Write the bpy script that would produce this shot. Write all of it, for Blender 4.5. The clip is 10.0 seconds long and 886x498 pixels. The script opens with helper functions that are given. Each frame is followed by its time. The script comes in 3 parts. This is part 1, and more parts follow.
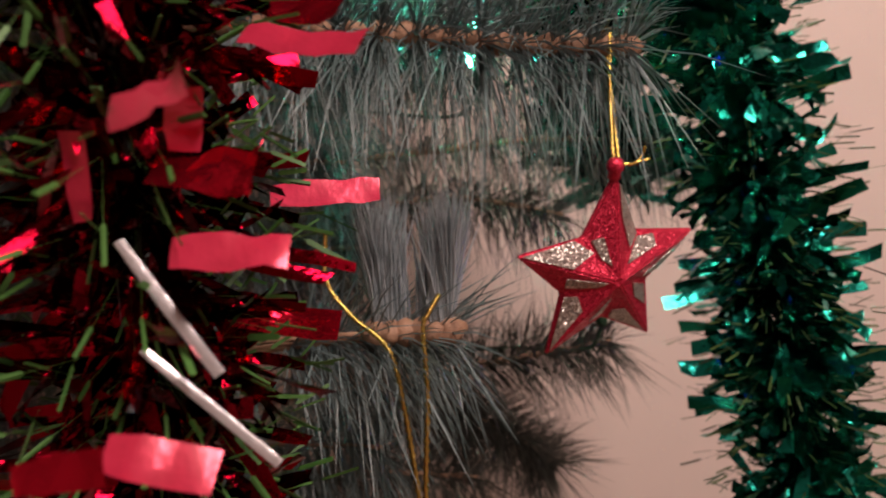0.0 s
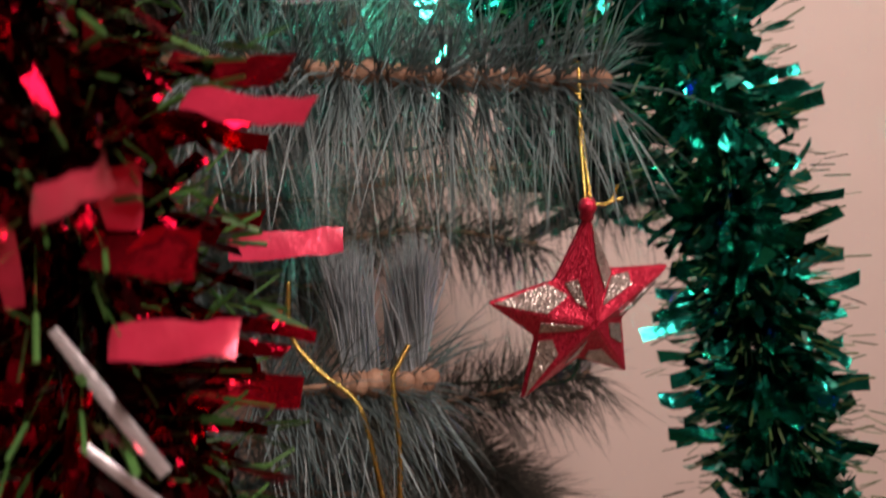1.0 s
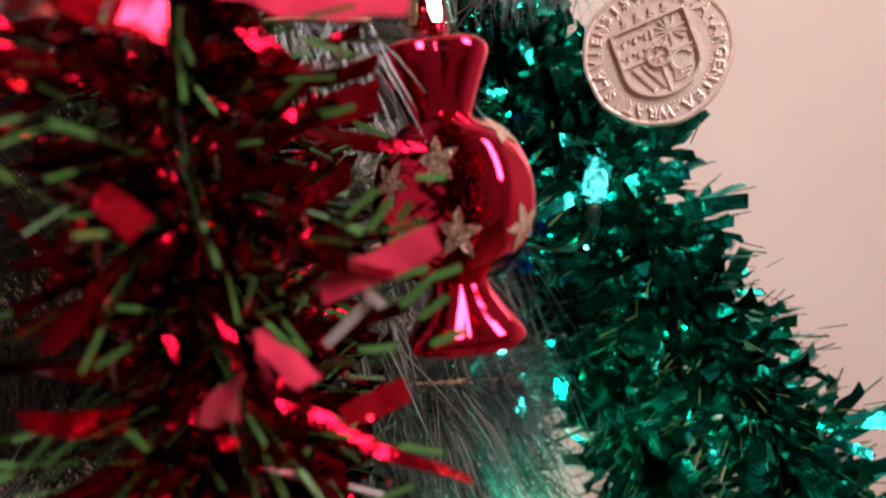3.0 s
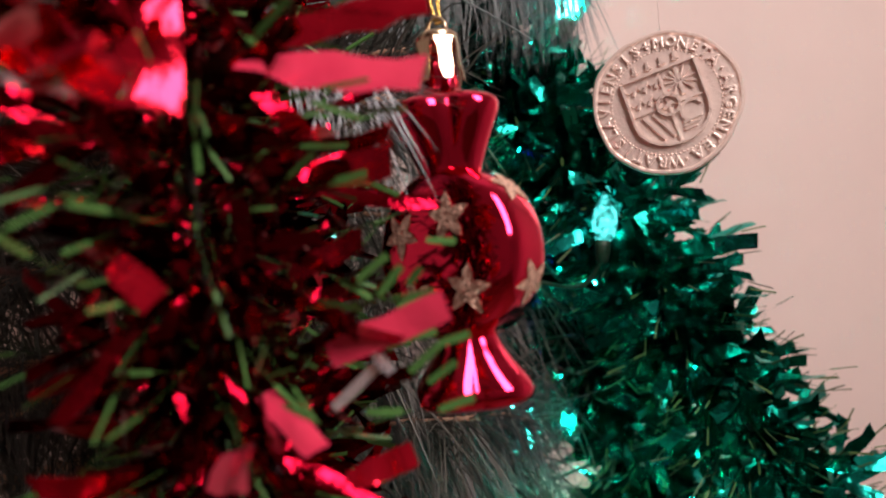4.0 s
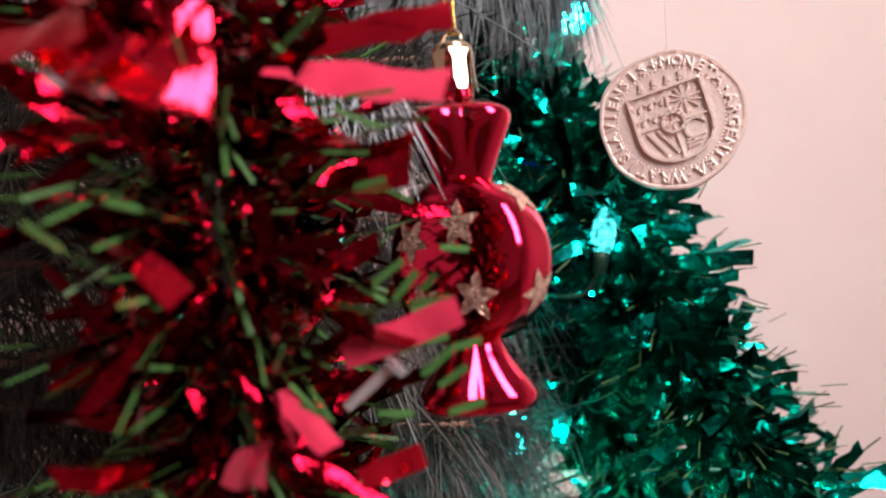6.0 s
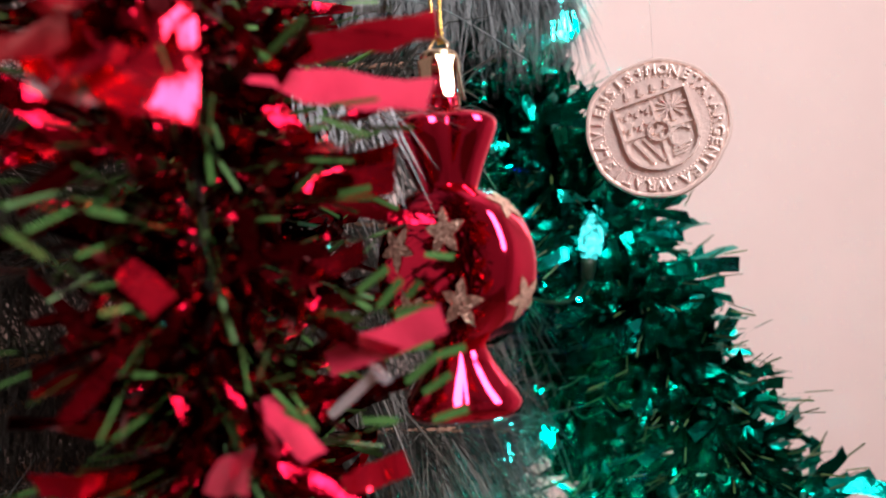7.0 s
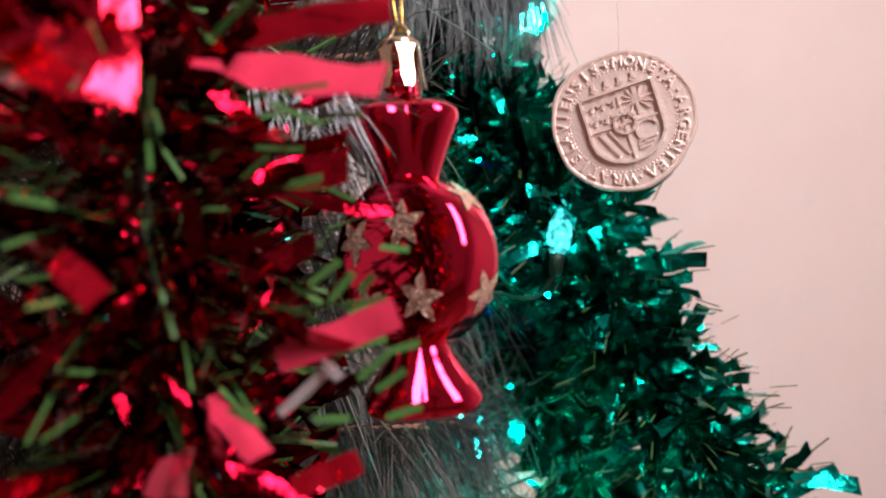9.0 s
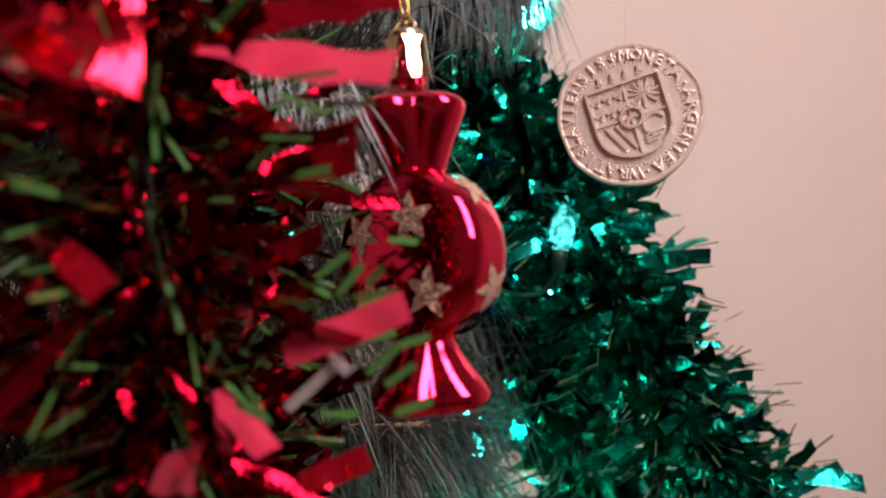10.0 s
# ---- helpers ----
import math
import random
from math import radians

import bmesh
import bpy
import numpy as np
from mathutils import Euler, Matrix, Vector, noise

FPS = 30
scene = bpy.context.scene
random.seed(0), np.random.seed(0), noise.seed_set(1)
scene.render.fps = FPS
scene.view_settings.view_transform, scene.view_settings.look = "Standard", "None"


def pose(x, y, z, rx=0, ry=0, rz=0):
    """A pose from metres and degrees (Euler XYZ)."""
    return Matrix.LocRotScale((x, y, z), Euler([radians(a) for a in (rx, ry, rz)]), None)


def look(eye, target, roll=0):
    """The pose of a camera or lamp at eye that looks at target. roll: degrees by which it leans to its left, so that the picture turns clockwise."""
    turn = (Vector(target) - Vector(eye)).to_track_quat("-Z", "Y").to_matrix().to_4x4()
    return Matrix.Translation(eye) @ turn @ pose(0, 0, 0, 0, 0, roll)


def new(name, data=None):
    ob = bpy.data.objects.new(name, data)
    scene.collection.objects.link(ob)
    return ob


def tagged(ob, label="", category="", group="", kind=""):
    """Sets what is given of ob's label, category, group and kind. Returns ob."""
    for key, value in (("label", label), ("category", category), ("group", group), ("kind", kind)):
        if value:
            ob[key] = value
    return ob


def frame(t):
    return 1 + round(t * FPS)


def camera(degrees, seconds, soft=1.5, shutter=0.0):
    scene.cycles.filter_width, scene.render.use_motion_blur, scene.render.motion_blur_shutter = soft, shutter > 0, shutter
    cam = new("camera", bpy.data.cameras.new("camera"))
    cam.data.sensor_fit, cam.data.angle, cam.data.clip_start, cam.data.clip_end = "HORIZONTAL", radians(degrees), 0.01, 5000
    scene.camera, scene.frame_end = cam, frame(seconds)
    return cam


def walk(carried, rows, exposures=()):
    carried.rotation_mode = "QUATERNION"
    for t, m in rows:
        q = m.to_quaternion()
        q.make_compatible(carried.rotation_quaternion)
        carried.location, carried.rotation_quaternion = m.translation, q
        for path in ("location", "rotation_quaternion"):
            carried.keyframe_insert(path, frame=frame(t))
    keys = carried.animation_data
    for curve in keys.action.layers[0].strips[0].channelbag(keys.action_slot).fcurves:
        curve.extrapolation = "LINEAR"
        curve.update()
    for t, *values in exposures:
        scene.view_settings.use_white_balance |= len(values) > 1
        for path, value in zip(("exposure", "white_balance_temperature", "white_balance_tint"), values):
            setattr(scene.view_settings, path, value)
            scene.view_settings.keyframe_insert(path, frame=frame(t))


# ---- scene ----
cam = camera(61.6, 10.0, soft=1.8, shutter=0.5)
METRES, EYE, TILT, LEAN, TURN = 0.3, 1.0, 0.0, 0.0, 0.0
ROWS = [
    (0.0, 0.0, 0.0, 0.0, -0.0, 0.0, 0.0),
    (0.5, 0.0164, 0.0328, 0.0094, -1.0, 0.39, 0.87),
    (1.0, 0.0167, 0.037, 0.0604, -1.52, 0.06, 1.52),
    (1.5, 0.0231, 0.0148, 0.266, -0.86, 0.7, 4.96),
    (2.0, -0.026, -0.0215, 0.5232, -0.81, 1.15, 4.98),
    (2.5, -0.1258, -0.0152, 0.722, -2.58, 1.27, 5.66),
    (3.0, -0.1489, 0.0206, 0.7942, -2.53, 2.37, 5.74),
    (4.5, -0.1458, 0.0132, 0.8267, -1.57, 3.76, 4.34),
    (5.0, -0.1508, 0.0163, 0.8235, -1.72, 3.75, 3.67),
    (5.5, -0.1629, 0.0073, 0.8252, -2.32, 3.91, 3.38),
    (7.0, -0.1588, -0.0003, 0.8281, -3.46, 4.38, 3.09),
    (7.5, -0.1541, -0.0025, 0.8307, -4.18, 4.5, 2.99),
    (8.0, -0.15, 0.0028, 0.8305, -4.69, 4.41, 2.92),
    (8.5, -0.1465, 0.0114, 0.827, -5.07, 4.16, 2.89),
    (9.0, -0.1444, 0.0143, 0.8264, -5.36, 3.95, 3.02),
    (9.5, -0.1509, 0.0149, 0.8266, -5.83, 3.95, 3.03),
    (10.0, -0.1521, 0.0243, 0.8227, -5.59, 3.91, 3.07),
]
STOPS = [(0, -0.26, 7200, 13), (1, -0.32, 7000, 12), (1.5, -0.45, 6700, 10), (2, -0.15, 6500, 10), (2.5, -0.05, 6450, 10), (3, -0.25, 6500, 10), (4.5, -0.4, 6500, 10),
         (5, -0.48, 6500, 10), (5.5, 0, 6100, 10), (7, 0, 6050, 10), (9, -0.05, 6100, 10), (9.5, -0.3, 6350, 10), (10, -0.4, 6500, 10)]
walk(cam, [(t, pose(0, 0, EYE, TILT, LEAN, TURN) @ pose(METRES * x, METRES * y, METRES * z, 90 + pitch, roll, yaw)) for t, x, y, z, yaw, pitch, roll in ROWS], STOPS)

# ---- lens, light, exposure ----
cam.data.dof.use_dof = True
cam.data.dof.focus_distance = 0.26
cam.data.dof.aperture_fstop = 10.0

world = bpy.data.worlds.new("room_air")
scene.world = world
world.use_nodes = True
world.node_tree.nodes["Background"].inputs[0].default_value = (1.0, 0.86, 0.78, 1)
world.node_tree.nodes["Background"].inputs[1].default_value = 0.09


def area_lamp(name, eye, target, size, tall, watts, colour):
    data = bpy.data.lights.new(name, "AREA")
    data.shape, data.size, data.size_y, data.energy, data.color = "RECTANGLE", size, tall, watts, colour
    lamp = new(name, data)
    lamp.matrix_world = look(eye, target)
    return lamp


LAMP = Vector((0.38, -0.44, 1.88))
area_lamp("room_lamp", LAMP, (0.05, 0.3, 1.50), 0.34, 0.85, 20.5, (1.0, 0.81, 0.775))


# ---- materials ----
def material(name, base, rough=0.5, metal=0.0, vary=0.15, scale=120.0, bump=0.0, bump_scale=400.0,
             per_piece="", coat=0.0, coat_rough=0.05, trans=0.0, base2=None, relief=0.001):
    m = bpy.data.materials.new(name)
    m.use_nodes = True
    nt = m.node_tree
    b = nt.nodes["Principled BSDF"]
    b.inputs["Roughness"].default_value, b.inputs["Metallic"].default_value = rough, metal
    b.inputs["Coat Weight"].default_value = coat
    b.inputs["Coat Roughness"].default_value = coat_rough
    b.inputs["Transmission Weight"].default_value = trans
    coord = nt.nodes.new("ShaderNodeTexCoord")
    n1 = nt.nodes.new("ShaderNodeTexNoise")
    n1.inputs["Scale"].default_value, n1.inputs["Detail"].default_value = scale, 5
    nt.links.new(coord.outputs["Object"], n1.inputs["Vector"])
    n2 = nt.nodes.new("ShaderNodeTexNoise")
    n2.inputs["Scale"].default_value = scale / 9
    nt.links.new(coord.outputs["Object"], n2.inputs["Vector"])
    add = nt.nodes.new("ShaderNodeMath")
    add.operation = "ADD"
    nt.links.new(n1.outputs["Fac"], add.inputs[0])
    nt.links.new(n2.outputs["Fac"], add.inputs[1])
    total = add.outputs[0]
    top = 2.0
    if per_piece:
        r = nt.nodes.new("ShaderNodeObjectInfo" if per_piece == "object" else "ShaderNodeNewGeometry")
        a2 = nt.nodes.new("ShaderNodeMath")
        a2.operation = "ADD"
        nt.links.new(total, a2.inputs[0])
        nt.links.new(r.outputs["Random" if per_piece == "object" else "Random Per Island"], a2.inputs[1])
        total, top = a2.outputs[0], 3.0
    ramp = nt.nodes.new("ShaderNodeMapRange")
    ramp.inputs["From Min"].default_value, ramp.inputs["From Max"].default_value = top * 0.28, top * 0.72
    nt.links.new(total, ramp.inputs["Value"])
    mix = nt.nodes.new("ShaderNodeMix")
    mix.data_type = "RGBA"
    c2 = base2 or tuple(min(1, c * (1 + vary)) for c in base)
    mix.inputs["A"].default_value = (*[c * (1 - vary) for c in base], 1)
    mix.inputs["B"].default_value = (*c2, 1)
    nt.links.new(ramp.outputs[0], mix.inputs["Factor"])
    nt.links.new(mix.outputs["Result"], b.inputs["Base Color"])
    if bump:
        n3 = nt.nodes.new("ShaderNodeTexNoise")
        n3.inputs["Scale"].default_value, n3.inputs["Detail"].default_value = bump_scale, 4
        nt.links.new(coord.outputs["Object"], n3.inputs["Vector"])
        bp = nt.nodes.new("ShaderNodeBump")
        bp.inputs["Strength"].default_value, bp.inputs["Distance"].default_value = bump, relief
        nt.links.new(n3.outputs["Fac"], bp.inputs["Height"])
        nt.links.new(bp.outputs[0], b.inputs["Normal"])
    return m


def glitter(name, base, dark, size, rough=0.3, metal=0.8, tilt=0.6):
    """Small flakes, each turned its own way and of its own brightness."""
    m = bpy.data.materials.new(name)
    m.use_nodes = True
    nt = m.node_tree
    b = nt.nodes["Principled BSDF"]
    b.inputs["Roughness"].default_value, b.inputs["Metallic"].default_value = rough, metal
    coord = nt.nodes.new("ShaderNodeTexCoord")
    vor = nt.nodes.new("ShaderNodeTexVoronoi")
    vor.inputs["Scale"].default_value = 1.0 / size
    nt.links.new(coord.outputs["Object"], vor.inputs["Vector"])
    sep = nt.nodes.new("ShaderNodeSeparateColor")
    nt.links.new(vor.outputs["Color"], sep.inputs[0])
    mix = nt.nodes.new("ShaderNodeMix")
    mix.data_type = "RGBA"
    mix.inputs["A"].default_value, mix.inputs["B"].default_value = (*dark, 1), (*base, 1)
    nt.links.new(sep.outputs[0], mix.inputs["Factor"])
    nt.links.new(mix.outputs["Result"], b.inputs["Base Color"])
    geo = nt.nodes.new("ShaderNodeNewGeometry")
    sub = nt.nodes.new("ShaderNodeVectorMath")
    sub.operation = "SUBTRACT"
    sub.inputs[1].default_value = (0.5, 0.5, 0.5)
    nt.links.new(vor.outputs["Color"], sub.inputs[0])
    sc = nt.nodes.new("ShaderNodeVectorMath")
    sc.operation = "SCALE"
    sc.inputs["Scale"].default_value = 2 * tilt
    nt.links.new(sub.outputs[0], sc.inputs[0])
    ad = nt.nodes.new("ShaderNodeVectorMath")
    nt.links.new(sc.outputs[0], ad.inputs[0])
    nt.links.new(geo.outputs["Normal"], ad.inputs[1])
    no = nt.nodes.new("ShaderNodeVectorMath")
    no.operation = "NORMALIZE"
    nt.links.new(ad.outputs[0], no.inputs[0])
    nt.links.new(no.outputs[0], b.inputs["Normal"])
    return m


def glowing(name, colour, strength):
    m = bpy.data.materials.new(name)
    m.use_nodes = True
    b = m.node_tree.nodes["Principled BSDF"]
    b.inputs["Base Color"].default_value = (*colour, 1)
    b.inputs["Emission Color"].default_value = (*colour, 1)
    nt = m.node_tree
    spots = nt.nodes.new("ShaderNodeTexVoronoi")
    spots.inputs["Scale"].default_value = 420.0
    place = nt.nodes.new("ShaderNodeTexCoord")
    nt.links.new(place.outputs["Object"], spots.inputs["Vector"])
    split = nt.nodes.new("ShaderNodeSeparateColor")
    nt.links.new(spots.outputs["Color"], split.inputs[0])
    power = nt.nodes.new("ShaderNodeMath")
    power.operation = "POWER"
    nt.links.new(split.outputs[0], power.inputs[0])
    power.inputs[1].default_value = 2.5
    gain = nt.nodes.new("ShaderNodeMath")
    gain.operation = "MULTIPLY_ADD"
    nt.links.new(power.outputs[0], gain.inputs[0])
    gain.inputs[1].default_value = strength * 2.8
    gain.inputs[2].default_value = strength * 0.12
    nt.links.new(gain.outputs[0], b.inputs["Emission Strength"])
    b.inputs["Roughness"].default_value = 0.15
    return m


M_WALL = material("painted_plaster", (0.80, 0.68, 0.64), 0.85, vary=0.03, scale=14, bump=0.12, bump_scale=160)
M_FLOOR = material("oak_floor", (0.30, 0.18, 0.10), 0.45, vary=0.25, scale=30)
M_CEIL = material("white_ceiling", (0.80, 0.77, 0.73), 0.9, vary=0.02, scale=10)
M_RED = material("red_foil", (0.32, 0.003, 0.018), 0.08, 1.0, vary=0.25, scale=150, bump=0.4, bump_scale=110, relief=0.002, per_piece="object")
# same red foil, its colour darkened for the shade inside the garland
M_RED_FRINGE_SHADED = material("shaded_red_foil_fringe", (0.15, 0.0015, 0.009), 0.08, 1.0, vary=0.25, scale=150, bump=0.4, bump_scale=110, relief=0.002, per_piece="island")
# brighter red foils for the long strips; the lamp's light is in the colour
M_RED_LIT_SATIN = material("lit_red_satin_foil", (0.98, 0.048, 0.125), 0.24, 0.35, coat=0.8, coat_rough=0.32, vary=0.22, scale=150, bump=0.5, bump_scale=65, relief=0.003, per_piece="object")
M_RED_LIT_GLOSS = material("lit_glossy_red_foil", (0.80, 0.012, 0.045), 0.13, 0.88, vary=0.22, scale=150, bump=0.45, bump_scale=70, relief=0.003, per_piece="object")
M_GREEN = material("green_foil", (0.005, 0.22, 0.16), 0.17, 1.0, vary=0.3, scale=150, bump=0.6, bump_scale=110, relief=0.002, per_piece="object", base2=(0.02, 0.66, 0.58))
M_GREEN_FRINGE = material("green_foil_fringe", (0.005, 0.18, 0.12), 0.17, 1.0, vary=0.3, scale=150, bump=0.6, bump_scale=110, relief=0.002, per_piece="island", base2=(0.016, 0.58, 0.48))
M_BRISTLE = material("green_bristle", (0.026, 0.12, 0.018), 0.5, vary=0.3, scale=200, per_piece="island", base2=(0.10, 0.26, 0.065))
M_BRISTLE_DARK = material("dark_green_bristle", (0.012, 0.05, 0.018), 0.5, vary=0.3, scale=200, per_piece="island", base2=(0.09, 0.17, 0.045))
M_SILVER = material("silver_foil", (0.82, 0.80, 0.84), 0.2, 0.8, vary=0.12, scale=200, bump=0.2, bump_scale=200)
M_WIRE = material("twisted_wire", (0.05, 0.05, 0.045), 0.4, 0.7, vary=0.2, scale=300)
M_NEEDLE = material("fir_needle", (0.085, 0.14, 0.14), 0.4, vary=0.35, scale=90, per_piece="island", base2=(0.23, 0.32, 0.335))
# same needles with the shade deep in the tree put into the colour
M_NEEDLE_SHADED = material("shaded_fir_needle", (0.035, 0.04, 0.035), 0.5, vary=0.35, scale=90, per_piece="island", base2=(0.10, 0.10, 0.085))
M_NEEDLE_PALE = material("pale_fir_needle", (0.26, 0.34, 0.38), 0.4, vary=0.3, scale=90, per_piece="island", base2=(0.55, 0.60, 0.63))
# needle colour dimmed halfway, standing in for shade behind candy and tinsel
M_NEEDLE_HALF_SHADED = material("half_shaded_fir_needle", (0.05, 0.08, 0.08), 0.4, vary=0.35, scale=90, per_piece="island", base2=(0.15, 0.19, 0.195))
M_BARK = material("brown_twig", (0.36, 0.18, 0.11), 0.65, vary=0.4, scale=260, bump=0.5, bump_scale=700, base2=(0.55, 0.34, 0.23))
M_TRUNK = material("dark_trunk", (0.06, 0.045, 0.035), 0.7, vary=0.3, scale=80, bump=0.4)
M_CANDY = material("red_lacquer", (0.95, 0.022, 0.105), 0.07, 1.0, vary=0.06, scale=60, coat=0.22, coat_rough=0.08, bump=0.05, bump_scale=90)
M_CAP = material("gilt_cap", (0.80, 0.70, 0.50), 0.24, 1.0, vary=0.1, scale=300)
M_GOLD = material("gold_thread", (0.95, 0.62, 0.18), 0.26, 1.0, vary=0.3, scale=900, bump=0.4, bump_scale=1500)
M_COIN = material("coin_metal", (1.0, 0.81, 0.74), 0.36, 0.6, vary=0.12, scale=300, bump=0.15, bump_scale=900)
M_GL_GOLD = glitter("champagne_glitter", (1.0, 0.70, 0.54), (0.28, 0.14, 0.10), 0.00042, 0.35, 0.55, 0.55)
M_GL_RED = glitter("red_glitter", (0.90, 0.05, 0.12), (0.50, 0.010, 0.045), 0.00045, 0.35, 0.55, 0.4)
M_GL_SILVER = glitter("silver_glitter", (0.92, 0.86, 0.82), (0.35, 0.30, 0.28), 0.0005, 0.3, 0.75)
M_THREAD = material("clear_thread", (0.80, 0.72, 0.68), 0.3, vary=0.05, trans=0.4)
M_LED_GREEN = glowing("green_bulb_glow", (0.03, 0.85, 0.58), 280.0)
M_LED_TEAL = glowing("teal_bulb_glow", (0.03, 0.85, 0.70), 190.0)
M_LED_RED = glowing("red_bulb_glow", (1.0, 0.02, 0.04), 2.2)
M_LED_BLUE = glowing("blue_bulb_glow", (0.06, 0.03, 1.0), 6.0)
M_LED_DIM = glowing("dim_green_bulb_glow", (0.03, 0.80, 0.66), 125.0)
M_LED_FROST = glowing("frosted_teal_bulb_glow", (0.08, 0.72, 0.70), 1.3)
M_CABLE = material("dark_green_cable", (0.02, 0.06, 0.035), 0.5, vary=0.2)


# ---- builders ----
def link_mesh(name, verts, faces, mat, parent=None, label="", smooth=False, kind=""):
    me = bpy.data.meshes.new(name)
    me.from_pydata([tuple(v) for v in verts], [], faces)
    if smooth:
        me.polygons.foreach_set("use_smooth", [True] * len(me.polygons))
    me.materials.append(mat)
    ob = new(name, me)
    ob.parent = parent
    return tagged(ob, label, kind=kind)


def part(name, bm, mat, parent, label="", smooth=True):
    me = bpy.data.meshes.new(name)
    bmesh.ops.recalc_face_normals(bm, faces=bm.faces)
    bm.to_mesh(me)
    bm.free()
    if smooth:
        me.polygons.foreach_set("use_smooth", [True] * len(me.polygons))
    me.materials.append(mat)
    ob = new(name, me)
    ob.parent = parent
    return tagged(ob, label)


def holder(name, m, label, category, group="", kind=""):
    ob = new(name)
    ob.empty_display_size = 0.01
    ob.matrix_world = m
    return tagged(ob, label, category, group, kind)


def spline(points, n):
    """n + 1 points on a smooth line through the given ones."""
    p = [Vector(q) for q in points]
    p = [2 * p[0] - p[1]] + p + [2 * p[-1] - p[-2]]
    out = []
    spans = len(p) - 3
    for k in range(n + 1):
        f = k / n * spans
        i = min(int(f), spans - 1)
        t = f - i
        a, b, c, d = p[i:i + 4]
        out.append(0.5 * (2 * b + (c - a) * t + (2 * a - 5 * b + 4 * c - d) * t * t + (3 * b - a - 3 * c + d) * t ** 3))
    return out


def tube_data(line, radii, sides=6):
    verts, faces = [], []
    for i, p in enumerate(line):
        t = (line[min(i + 1, len(line) - 1)] - line[max(i - 1, 0)]).normalized()
        u = t.orthogonal().normalized() if i == 0 else (u - t * u.dot(t)).normalized()
        v = t.cross(u)
        r = radii[i] if isinstance(radii, list) else radii
        for k in range(sides):
            a = 2 * math.pi * k / sides
            verts.append(p + (u * math.cos(a) + v * math.sin(a)) * r)
    for i in range(len(line) - 1):
        for k in range(sides):
            a, b = i * sides + k, i * sides + (k + 1) % sides
            faces.append((a, b, b + sides, a + sides))
    faces.append(tuple(range(sides))[::-1])
    faces.append(tuple(range(len(verts) - sides, len(verts))))
    return verts, faces


def lathe(profile, sides, lobes=0, depth=0.0, power=1.0):
    """A turned body round z; lobes deepen the section with pleats towards the wide end."""
    bm = bmesh.new()
    rings = []
    wide = max(r for r, z in profile)
    for r, z in profile:
        ring = []
        for k in range(sides):
            a = 2 * math.pi * k / sides
            f = 1 + depth * (r / wide) ** power * (1.6 * abs(math.cos(lobes * a / 2)) - 0.9) if lobes else 1
            ring.append(bm.verts.new((r * f * math.cos(a), r * f * math.sin(a), z)))
        rings.append(ring)
    for a, b in zip(rings, rings[1:]):
        for k in range(sides):
            bm.faces.new((a[k], a[(k + 1) % sides], b[(k + 1) % sides], b[k]))
    bm.faces.new(rings[0][::-1])
    bm.faces.new(rings[-1])
    return bm


def cord(name, points, radius, mat, parent, n=40, label="", beads=0.0):
    line = spline(points, n)
    radii = [radius * (1 + beads * (-1) ** i) for i in range(len(line))]
    v, f = tube_data(line, radii, 6)
    return link_mesh(name, v, f, mat, parent, label, smooth=True)


# ---- room ----
def slab(name, lo, hi, mat, label, category):
    bm = bmesh.new()
    bmesh.ops.create_cube(bm, size=1)
    for v in bm.verts:
        v.co = Vector([(a + b) / 2 + c * (b - a) for a, b, c in zip(lo, hi, v.co)])
    ob = part(name, bm, mat, None, label, smooth=False)
    return tagged(ob, category=category, kind="structure")


WALL_Y = 0.78
slab("floor", (-2.0, -2.4, -0.1), (1.4, WALL_Y, 0.0), M_FLOOR, "brown wooden floor under the tree", "floor")
slab("ceiling", (-2.0, -2.4, 2.6), (1.4, WALL_Y, 2.7), M_CEIL, "plain white ceiling of the room", "ceiling")
slab("wall_north", (-2.0, WALL_Y, -0.1), (1.4, WALL_Y + 0.15, 2.7), M_WALL, "warm cream painted wall behind the tree", "wall")
slab("wall_east", (1.4, -2.4, -0.1), (1.55, WALL_Y + 0.15, 2.7), M_WALL, "warm cream painted side wall", "wall")
slab("wall_west", (-2.15, -2.4, -0.1), (-2.0, WALL_Y + 0.15, 2.7), M_WALL, "warm cream painted side wall", "wall")
slab("wall_south", (-2.15, -2.55, -0.1), (1.55, -2.4, 2.7), M_WALL, "warm cream painted wall of the room", "wall")


# ---- the tree ----
TRUNK = Vector((-0.36, 0.42, 0.0))
tree = holder("christmas_tree", pose(TRUNK.x, TRUNK.y, 0), "artificial fir tree with long grey-green needles beside the wall", "tree")
rng = random.Random(7)
v, f = tube_data([Vector((0.004 * math.sin(9 * z), 0, z)) for z in [i * 0.1 for i in range(22)]], [0.022 - 0.0008 * i for i in range(22)], 10)
link_mesh("trunk", v, f, M_TRUNK, tree, "dark thin trunk")


def needle_data(verts, faces, base, way, length, radius, droop):
    mid = base + way * length * 0.55 + droop * length * 0.22
    tip = base + way * length + droop * length * 0.75
    u = way.orthogonal().normalized()
    w = way.cross(u)
    k = len(verts)
    for p, r in ((base, radius), (mid, radius * 0.95)):
        for a in (0, 2.094, 4.189):
            verts.append(p + (u * math.cos(a) + w * math.sin(a)) * r)
    verts.append(tip)
    for i in range(3):
        j = (i + 1) % 3
        faces.append((k + i, k + j, k + 3 + j, k + 3 + i))
        faces.append((k + 3 + i, k + 3 + j, k + 6))


